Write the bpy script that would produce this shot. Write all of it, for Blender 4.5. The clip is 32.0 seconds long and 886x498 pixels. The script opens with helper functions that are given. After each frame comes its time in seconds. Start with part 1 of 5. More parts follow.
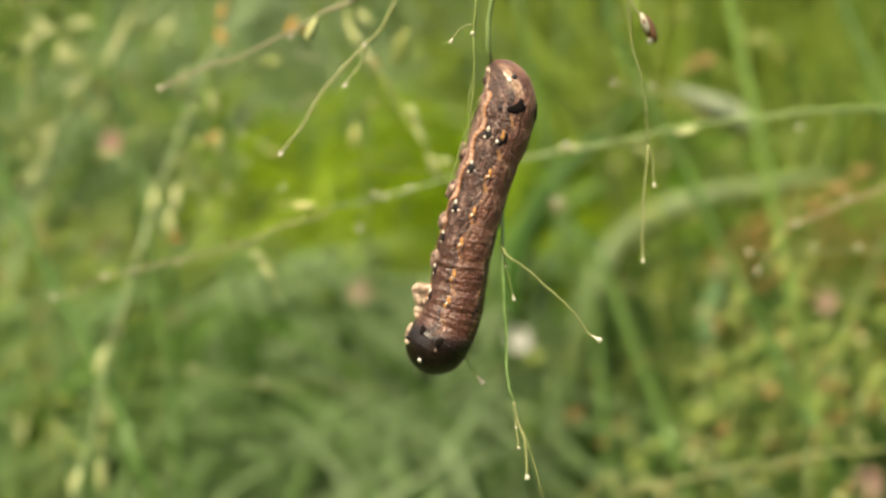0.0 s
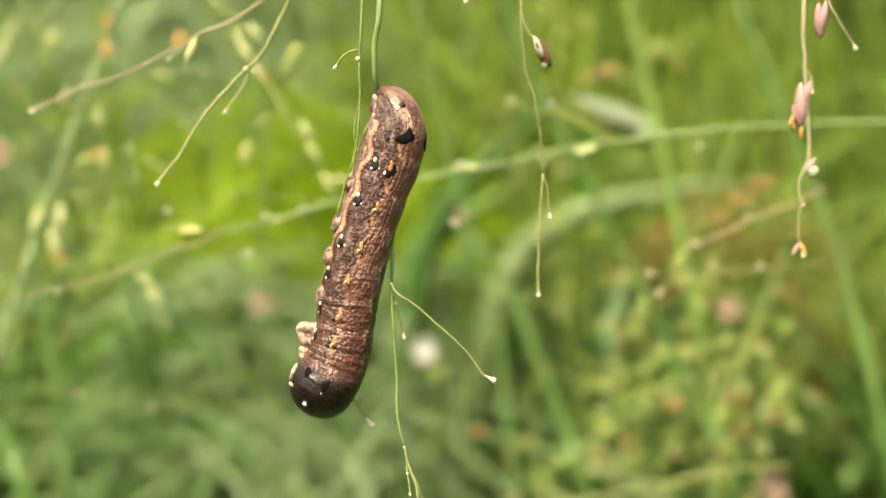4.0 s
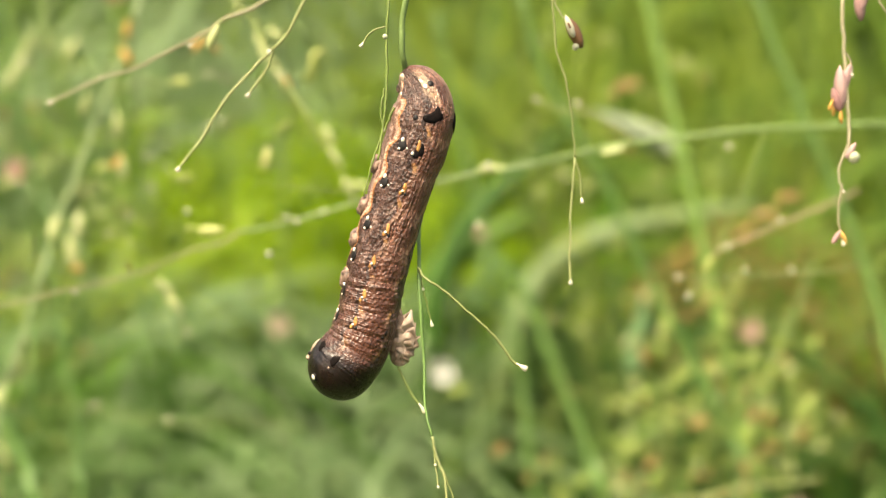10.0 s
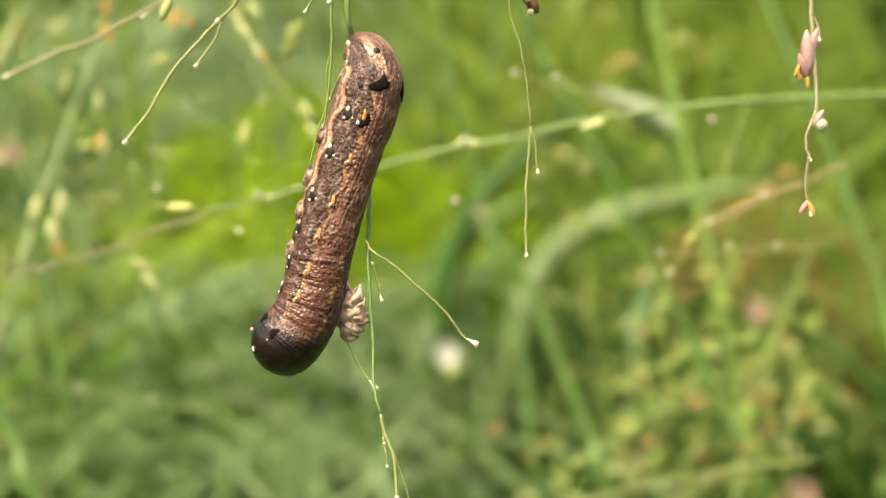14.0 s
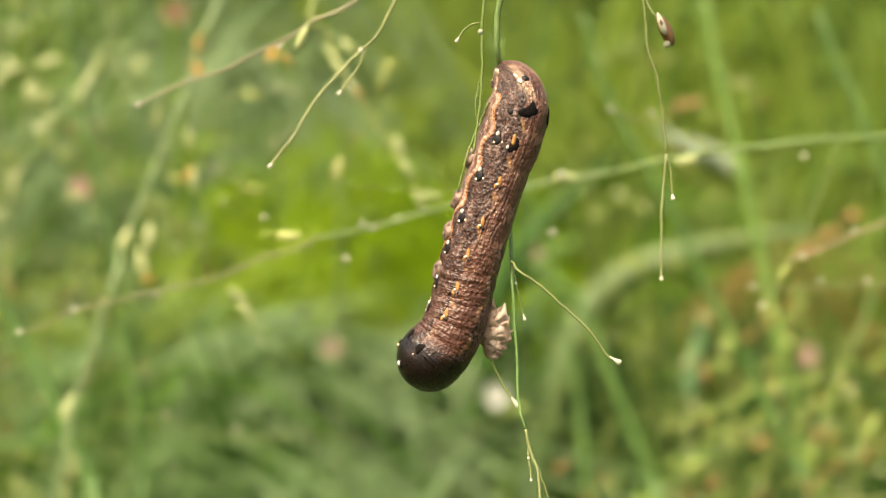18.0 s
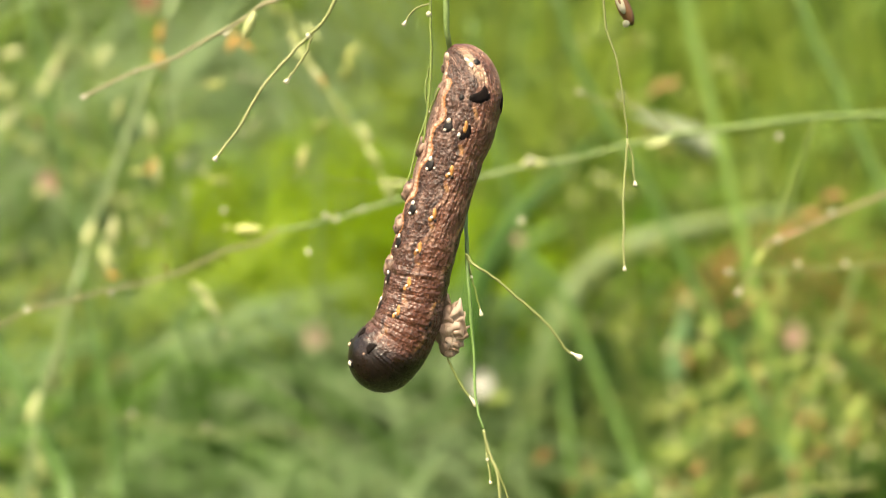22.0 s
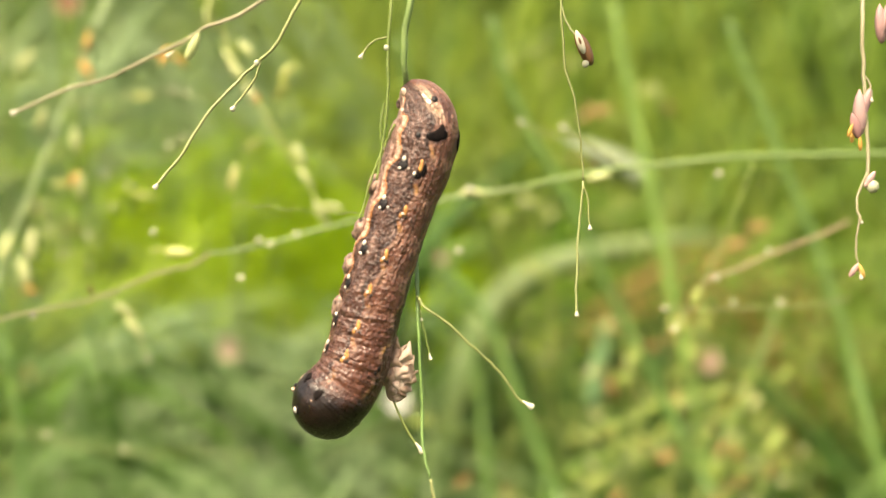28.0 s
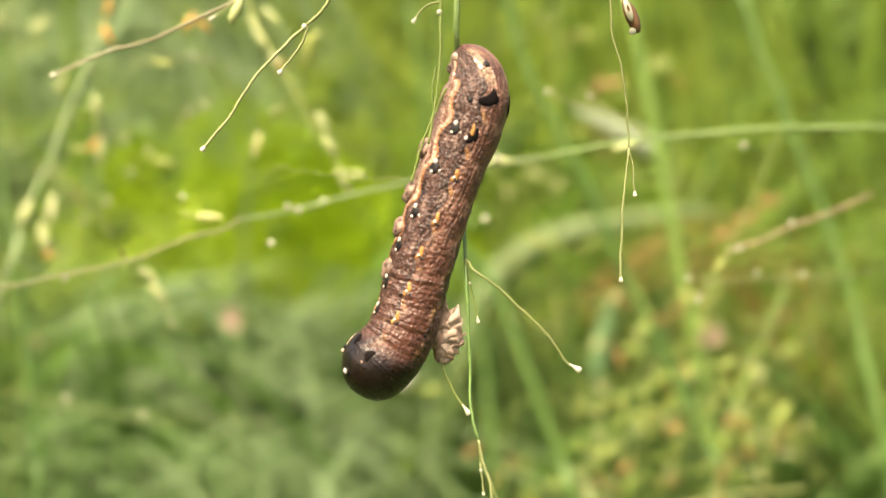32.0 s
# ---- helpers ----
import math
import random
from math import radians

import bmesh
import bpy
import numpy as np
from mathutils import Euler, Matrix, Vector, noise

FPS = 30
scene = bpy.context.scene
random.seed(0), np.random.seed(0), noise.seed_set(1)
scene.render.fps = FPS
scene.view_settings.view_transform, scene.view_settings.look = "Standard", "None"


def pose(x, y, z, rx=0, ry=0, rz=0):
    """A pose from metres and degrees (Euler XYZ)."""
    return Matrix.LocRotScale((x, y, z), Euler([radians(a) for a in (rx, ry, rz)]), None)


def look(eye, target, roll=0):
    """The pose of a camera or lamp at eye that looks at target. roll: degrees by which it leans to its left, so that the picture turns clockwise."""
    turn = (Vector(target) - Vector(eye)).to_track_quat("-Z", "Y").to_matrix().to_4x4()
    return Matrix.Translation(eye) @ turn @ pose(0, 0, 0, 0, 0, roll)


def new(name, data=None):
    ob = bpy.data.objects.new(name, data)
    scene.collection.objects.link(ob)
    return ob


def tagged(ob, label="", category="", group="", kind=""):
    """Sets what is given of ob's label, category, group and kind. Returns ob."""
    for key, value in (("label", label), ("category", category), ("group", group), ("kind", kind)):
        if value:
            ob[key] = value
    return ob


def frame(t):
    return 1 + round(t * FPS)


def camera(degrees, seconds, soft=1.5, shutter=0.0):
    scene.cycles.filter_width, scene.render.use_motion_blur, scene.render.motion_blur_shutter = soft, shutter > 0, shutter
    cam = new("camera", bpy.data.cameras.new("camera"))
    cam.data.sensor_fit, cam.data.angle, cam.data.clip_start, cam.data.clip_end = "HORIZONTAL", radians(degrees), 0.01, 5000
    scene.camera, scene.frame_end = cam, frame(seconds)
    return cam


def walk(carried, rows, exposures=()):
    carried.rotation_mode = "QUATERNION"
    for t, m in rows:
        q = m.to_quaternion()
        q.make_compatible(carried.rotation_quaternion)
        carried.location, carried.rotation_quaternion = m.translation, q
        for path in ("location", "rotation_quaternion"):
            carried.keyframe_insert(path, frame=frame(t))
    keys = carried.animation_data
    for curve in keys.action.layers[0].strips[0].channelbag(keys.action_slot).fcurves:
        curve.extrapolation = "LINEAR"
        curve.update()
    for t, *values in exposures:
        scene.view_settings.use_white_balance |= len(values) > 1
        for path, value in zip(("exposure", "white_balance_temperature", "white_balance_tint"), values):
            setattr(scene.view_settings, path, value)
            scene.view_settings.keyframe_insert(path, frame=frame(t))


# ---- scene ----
# lengths below are in millimetres, counted from the point EYE metres above the ground
EYE = 0.5
cam = camera(36.0, 32.0, soft=1.1)
cam.data.dof.use_dof = True
cam.data.dof.focus_distance = 0.147
cam.data.dof.aperture_fstop = 17.0
ROWS = [
    (0.0, 3.12, -13.99, 5.57, 78.667, -0.332, 3.150),
    (0.5, -4.34, -10.85, 6.63, 78.832, -0.745, 0.545),
    (1.0, -1.35, -8.26, 9.62, 78.919, -0.948, 0.636),
    (1.5, 6.29, -9.19, 11.09, 78.989, -0.964, -0.675),
    (2.0, 1.97, -7.65, 9.72, 78.347, -0.716, 0.384),
    (2.5, 2.88, -8.76, 8.80, 78.619, -0.810, 0.056),
    (3.0, 3.02, -9.91, 8.01, 78.794, -0.865, -0.410),
    (3.5, 4.53, -8.22, 9.06, 78.908, -0.742, -0.668),
    (5.5, 5.71, 0.93, 2.47, 77.691, -0.278, -0.644),
    (6.0, -0.08, 0.10, 4.90, 78.678, -0.241, -1.536),
    (6.5, -1.83, -1.23, 6.05, 79.257, -0.251, -1.795),
    (7.0, 2.70, -2.34, 5.23, 79.650, -0.204, -0.927),
    (7.5, -2.87, -2.17, 2.50, 79.227, -0.035, -1.459),
    (8.0, -3.04, -1.09, 1.51, 79.931, -0.199, -1.504),
    (8.5, 4.43, -0.74, -0.24, 80.003, -0.221, 0.105),
    (9.0, 0.58, -1.09, -0.96, 79.671, -0.092, -0.251),
    (9.5, -2.24, -0.55, 0.75, 79.685, -0.299, -0.471),
    (10.0, 3.84, -1.40, 1.57, 80.148, -0.556, -0.058),
    (10.5, 4.92, 0.13, 1.24, 79.440, -0.298, -0.965),
    (11.0, 7.41, 0.97, -1.21, 78.884, -0.368, -0.330),
    (11.5, 11.62, 1.27, -1.96, 78.784, -0.502, 0.992),
    (12.0, 3.67, 1.96, -2.47, 78.372, -0.188, 0.055),
    (12.5, 4.76, 0.26, -3.51, 78.276, -0.466, 0.459),
    (13.0, 11.87, 1.29, -4.94, 78.238, -0.497, 1.100),
    (13.5, 5.21, 3.23, -2.60, 78.444, -0.299, 0.420),
    (14.0, 11.69, 2.87, -0.36, 79.454, -0.073, 0.782),
    (14.5, 14.54, 2.86, 0.40, 80.282, 0.047, 0.914),
    (15.0, 7.00, 1.08, 0.04, 80.608, 0.112, 1.810),
    (15.5, 0.40, -1.27, -3.34, 79.927, -0.143, 2.038),
    (17.5, -2.21, -1.40, -1.45, 81.275, -0.542, 0.772),
    (18.0, -1.97, -3.00, -2.53, 81.470, -0.582, 1.672),
    (18.5, -4.24, -3.02, -2.45, 81.492, -0.482, 0.875),
    (19.0, -4.88, -2.95, -2.72, 81.634, -0.596, 1.181),
    (19.5, -3.29, -4.36, -2.93, 81.892, -0.453, 1.892),
    (20.0, -1.99, -3.99, -3.72, 81.468, -0.114, 1.748),
    (20.5, -2.49, -3.33, -2.70, 81.526, 0.047, 0.939),
    (21.0, -0.51, -3.49, -3.16, 81.405, 0.255, 1.354),
    (21.5, 0.96, -0.44, -1.67, 81.664, 0.441, 0.651),
    (22.0, 2.06, 3.93, -2.71, 80.856, 0.458, 1.134),
    (22.5, -0.52, 4.00, -2.91, 81.931, 0.030, 1.736),
    (23.0, -1.39, 3.73, -5.59, 81.098, -0.053, 1.969),
    (23.5, -3.69, 4.58, -5.93, 80.716, -0.144, 1.050),
    (24.0, -8.59, 3.29, -6.19, 80.869, -0.360, 1.664),
    (24.5, -8.14, 2.73, -4.42, 81.499, -0.726, 0.090),
    (25.0, -11.27, 1.09, -1.37, 82.313, -0.711, -0.197),
    (25.5, -8.57, -0.59, -3.05, 81.927, -0.918, -0.725),
    (27.5, -4.02, 10.18, -1.21, 81.217, -1.605, -1.808),
    (28.0, -2.23, 9.03, -0.05, 81.244, -1.817, -2.312),
    (28.5, -2.61, 9.81, -2.20, 80.646, -1.896, -1.861),
    (29.0, -2.53, 9.97, -3.81, 79.941, -1.963, -2.191),
    (29.5, 0.72, 10.34, -4.74, 79.460, -2.080, -2.024),
    (30.0, -2.53, 11.27, -4.40, 79.532, -2.114, -1.823),
    (30.5, -8.45, 9.59, -2.65, 80.300, -2.476, -2.788),
    (31.0, -6.05, 8.39, 0.74, 81.233, -2.588, -2.960),
    (31.5, -5.86, 8.60, 1.16, 81.297, -2.550, -2.677),
    (32.0, -8.42, 7.85, -1.14, 80.173, -2.482, -2.644),
]
walk(cam, [(t, pose(x / 1000, y / 1000, EYE + z / 1000, rx, ry, rz)) for t, x, y, z, rx, ry, rz in ROWS],
     [(t, 0.99 + e, 7850 if t < 26 else 8100, 6 if t < 26 else 9) for t, e in ((0, -0.28), (0.7, -0.30), (1.5, 0.08), (6, 0.14), (9, 0.21), (11, 0.12), (13, 0.10), (15, 0.07), (17.5, -0.08), (20.5, -0.09), (22, 0.14), (23, -0.02), (25, -0.10), (27.5, 0.24), (29, 0.29), (30, 0.24), (32, 0.25))])

# ---- sky and sun: bright overcast ----
world = bpy.data.worlds.new("sky")
scene.world = world
world.use_nodes = True
wn = world.node_tree.nodes
sky = wn.new("ShaderNodeTexSky")
sky.sky_type, sky.sun_disc = "NISHITA", False
sky.sun_elevation, sky.sun_rotation = radians(62), radians(-143)
sky.air_density, sky.dust_density, sky.ozone_density = 1.0, 7.0, 0.3
wn["Background"].inputs["Strength"].default_value = 0.15
world.node_tree.links.new(sky.outputs["Color"], wn["Background"].inputs["Color"])
sun = new("sun", bpy.data.lights.new("sun", "SUN"))
sun.data.energy, sun.data.angle, sun.data.color = 3.0, radians(14), (1.0, 0.95, 0.86)
sun.matrix_world = look((-1.2, -1.6, 4.2), (0, 0.2, 0.4))


# ---- materials ----
def material(name):
    m = bpy.data.materials.new(name)
    m.use_nodes = True
    n = m.node_tree.nodes
    return m, n, m.node_tree.links, n["Principled BSDF"]


def node(n, kind, **values):
    made = n.new("ShaderNode" + kind)
    for k, v in values.items():
        made.inputs[k].default_value = v
    return made


def ramp(n, links, source, stops):
    r = n.new("ShaderNodeValToRGB")
    while len(r.color_ramp.elements) < len(stops):
        r.color_ramp.elements.new(0.5)
    for e, (at, c) in zip(r.color_ramp.elements, stops):
        e.position, e.color = at, (*c, 1)
    links.new(source, r.inputs["Fac"])
    return r.outputs["Color"]


def mixed(n, links, fac, a, b):
    m = n.new("ShaderNodeMix")
    m.data_type = "RGBA"
    for socket, value in ((m.inputs["Factor"], fac), (m.inputs["A"], a), (m.inputs["B"], b)):
        if isinstance(value, (float, int)):
            socket.default_value = value
        elif isinstance(value, tuple):
            socket.default_value = (*value, 1)
        else:
            links.new(value, socket)
    return m.outputs["Result"]


def plant(name, dark, mid, light, rough=0.5, through_light=0.35, size=60.0, island=False, streaks=True):
    """Leaf or stalk: tone by object or island, veins and mottling, some light let through."""
    m, n, links, bsdf = material(name)
    who = n.new("ShaderNodeNewGeometry" if island else "ShaderNodeObjectInfo")
    rnd = who.outputs["Random Per Island" if island else "Random"]
    coord = n.new("ShaderNodeTexCoord")
    coarse = node(n, "TexNoise", Scale=size, Detail=4.0, Roughness=0.6)
    links.new(coord.outputs["Object"], coarse.inputs["Vector"])
    fine = node(n, "TexNoise", Scale=size * 22, Detail=3.0)
    links.new(coord.outputs["Object"], fine.inputs["Vector"])
    add = n.new("ShaderNodeMath")
    add.operation = "MULTIPLY_ADD"
    links.new(rnd, add.inputs[0])
    add.inputs[1].default_value = 0.75
    links.new(coarse.outputs["Fac"], add.inputs[2])
    spread = n.new("ShaderNodeMath")
    spread.operation = "MULTIPLY"
    links.new(add.outputs[0], spread.inputs[0])
    spread.inputs[1].default_value = 0.57
    base = ramp(n, links, spread.outputs[0], [(0.15, dark), (0.5, mid), (0.85, light)])
    speck = ramp(n, links, fine.outputs["Fac"], [(0.3, (0.72, 0.72, 0.72)), (0.7, (1.15, 1.12, 1.05))])
    mul = n.new("ShaderNodeMix")
    mul.data_type, mul.blend_type = "RGBA", "MULTIPLY"
    mul.inputs["Factor"].default_value = 0.7 if streaks else 0.4
    links.new(base, mul.inputs["A"])
    links.new(speck, mul.inputs["B"])
    links.new(mul.outputs["Result"], bsdf.inputs["Base Color"])
    bsdf.inputs["Roughness"].default_value = rough
    bump = node(n, "Bump", Strength=0.25, Distance=0.0003)
    links.new(fine.outputs["Fac"], bump.inputs["Height"])
    links.new(bump.outputs["Normal"], bsdf.inputs["Normal"])
    if through_light:
        tr = n.new("ShaderNodeBsdfTranslucent")
        links.new(mul.outputs["Result"], tr.inputs["Color"])
        mix = n.new("ShaderNodeMixShader")
        mix.inputs["Fac"].default_value = through_light
        links.new(bsdf.outputs["BSDF"], mix.inputs[1])
        links.new(tr.outputs["BSDF"], mix.inputs[2])
        links.new(mix.outputs["Shader"], n["Material Output"].inputs["Surface"])
    return m


STALK = plant("stalk_yellow_green", (0.11, 0.17, 0.035), (0.20, 0.27, 0.065), (0.32, 0.36, 0.12), 0.45, 0.15, 300)
STALK_PALE = plant("stalk_pale", (0.17, 0.20, 0.065), (0.26, 0.30, 0.105), (0.38, 0.41, 0.19), 0.45, 0.15, 300)
STALK_PINK = plant("stalk_pinkish", (0.30, 0.20, 0.13), (0.42, 0.30, 0.20), (0.50, 0.40, 0.26), 0.45, 0.15, 300)
CULM = plant("culm_green", (0.07, 0.16, 0.03), (0.13, 0.24, 0.06), (0.20, 0.32, 0.10), 0.4, 0.15, 60)
CULM_LIGHT = plant("culm_light_green", (0.13, 0.24, 0.045), (0.18, 0.31, 0.065), (0.24, 0.38, 0.09), 0.4, 0.2, 60)
STALK_GREY = plant("stalk_grey_green", (0.26, 0.37, 0.16), (0.33, 0.43, 0.21), (0.42, 0.51, 0.30), 0.45, 0.2, 300)
STALK_BLUSH = plant("stalk_blushed", (0.25, 0.22, 0.12), (0.36, 0.33, 0.20), (0.47, 0.43, 0.29), 0.45, 0.15, 500)
STALK_FRESH = plant("stalk_fresh_green", (0.17, 0.27, 0.08), (0.24, 0.35, 0.12), (0.33, 0.43, 0.18), 0.45, 0.2, 300)
TIP = plant("pedicel_tip_pale", (0.55, 0.54, 0.40), (0.70, 0.68, 0.52), (0.80, 0.78, 0.66), 0.15, 0.2, 900)
DULL_TIP = plant("bead_dull", (0.44, 0.46, 0.30), (0.58, 0.59, 0.42), (0.70, 0.69, 0.54), 0.25, 0.2, 900)
SEED = plant("spikelet_green", (0.22, 0.28, 0.06), (0.42, 0.47, 0.13), (0.60, 0.60, 0.26), 0.45, 0.2, 500)
SEED_PALE = plant("spikelet_pale", (0.42, 0.49, 0.19), (0.55, 0.61, 0.28), (0.70, 0.73, 0.42), 0.4, 0.2, 500)
SEED_BROWN = plant("spikelet_brown", (0.07, 0.03, 0.012), (0.16, 0.075, 0.028), (0.34, 0.21, 0.11), 0.35, 0.0, 700)
SEED_FAR = plant("spikelet_dull_green", (0.16, 0.25, 0.045), (0.28, 0.38, 0.08), (0.46, 0.53, 0.17), 0.5, 0.3, 500)
ANTHER_FAR = plant("anther_dull", (0.24, 0.16, 0.05), (0.34, 0.20, 0.07), (0.42, 0.26, 0.11), 0.6, 0.2, 900)
ANTHER = plant("anther_orange", (0.50, 0.22, 0.05), (0.64, 0.33, 0.07), (0.80, 0.50, 0.15), 0.6, 0.1, 900)
PINK = plant("floret_pink", (0.34, 0.17, 0.14), (0.45, 0.26, 0.22), (0.56, 0.40, 0.34), 0.5, 0.25, 700)
BLUSH = plant("floret_blush", (0.32, 0.20, 0.15), (0.42, 0.29, 0.22), (0.52, 0.40, 0.32), 0.4, 0.3, 500)
ROSE = plant("floret_rose", (0.38, 0.18, 0.18), (0.52, 0.30, 0.29), (0.66, 0.48, 0.45), 0.4, 0.3, 900)
WHITE = plant("petal_white", (0.45, 0.47, 0.40), (0.56, 0.58, 0.52), (0.66, 0.66, 0.62), 0.5, 0.2, 300)
HUSK = plant("husk_tan_pink", (0.50, 0.31, 0.22), (0.72, 0.54, 0.42), (0.90, 0.80, 0.70), 0.5, 0.5, 1100)
BLADE = plant("blade_green", (0.085, 0.18, 0.018), (0.16, 0.29, 0.032), (0.27, 0.41, 0.06), 0.5, 0.45, 9, True)
BLADE_ONE = plant("blade_mid_green", (0.09, 0.20, 0.02), (0.13, 0.27, 0.03), (0.20, 0.36, 0.05), 0.5, 0.4, 14)
BLADE_DARK = plant("blade_dark_green", (0.03, 0.09, 0.008), (0.05, 0.14, 0.012), (0.08, 0.20, 0.02), 0.5, 0.3, 14)
TUFT_LIME = plant("tuft_lime", (0.29, 0.48, 0.012), (0.36, 0.55, 0.018), (0.42, 0.60, 0.034), 0.5, 0.5, 9, True)
TUFT_PALE = plant("tuft_glaucous", (0.15, 0.29, 0.08), (0.20, 0.35, 0.115), (0.27, 0.41, 0.17), 0.6, 0.4, 9, True)
TUFT_HAZE = plant("tuft_pale_grey", (0.24, 0.38, 0.155), (0.30, 0.44, 0.205), (0.37, 0.50, 0.27), 0.6, 0.4, 9, True)
# darker than the other tufts: shade between the plants put into the leaf colour
TUFT_DARK_SHADE = plant("tuft_dark_green_shade", (0.03, 0.085, 0.008), (0.045, 0.12, 0.011), (0.07, 0.16, 0.018), 0.55, 0.3, 9, True)
TUFT_MID = plant("tuft_green", (0.10, 0.27, 0.012), (0.14, 0.34, 0.018), (0.19, 0.41, 0.03), 0.5, 0.45, 9, True)
TUFT_OLIVE = plant("tuft_olive", (0.28, 0.42, 0.048), (0.35, 0.49, 0.07), (0.42, 0.54, 0.11), 0.55, 0.45, 9, True)
TUFT_RUST = plant("tuft_rusty", (0.24, 0.15, 0.035), (0.32, 0.19, 0.05), (0.38, 0.26, 0.08), 0.6, 0.4, 9, True)
BLADE_HAZE = plant("blade_pale_grey", (0.13, 0.21, 0.07), (0.17, 0.255, 0.095), (0.22, 0.31, 0.13), 0.55, 0.3, 14)
BLADE_SILVER = plant("blade_silvery", (0.27, 0.35, 0.19), (0.33, 0.41, 0.25), (0.40, 0.48, 0.32), 0.5, 0.3, 14)
BLADE_BLUE = plant("blade_blue_green", (0.12, 0.24, 0.09), (0.16, 0.30, 0.12), (0.22, 0.36, 0.16), 0.55, 0.3, 14)
HERB = plant("herb_leaf", (0.055, 0.13, 0.018), (0.12, 0.23, 0.04), (0.24, 0.33, 0.11), 0.55, 0.4, 12, True)
SPRAY = plant("seed_spray", (0.11, 0.19, 0.032), (0.20, 0.29, 0.055), (0.38, 0.41, 0.13), 0.5, 0.25, 200, True)


def soil():
    m, n, links, bsdf = material("soil_and_litter")
    coord = n.new("ShaderNodeTexCoord")
    a = node(n, "TexNoise", Scale=6.0, Detail=8.0, Roughness=0.65)
    b = node(n, "TexNoise", Scale=160.0, Detail=5.0)
    for t in (a, b):
        links.new(coord.outputs["Object"], t.inputs["Vector"])
    green = ramp(n, links, a.outputs["Fac"], [(0.3, (0.05, 0.045, 0.02)), (0.5, (0.05, 0.085, 0.018)), (0.75, (0.09, 0.14, 0.03))])
    grit = ramp(n, links, b.outputs["Fac"], [(0.35, (0.5, 0.5, 0.5)), (0.7, (1.2, 1.2, 1.1))])
    mul = n.new("ShaderNodeMix")
    mul.data_type, mul.blend_type = "RGBA", "MULTIPLY"
    mul.inputs["Factor"].default_value = 1.0
    links.new(green, mul.inputs["A"])
    links.new(grit, mul.inputs["B"])
    links.new(mul.outputs["Result"], bsdf.inputs["Base Color"])
    bsdf.inputs["Roughness"].default_value = 0.95
    bump = node(n, "Bump", Strength=0.6, Distance=0.01)
    links.new(b.outputs["Fac"], bump.inputs["Height"])
    links.new(bump.outputs["Normal"], bsdf.inputs["Normal"])
    return m


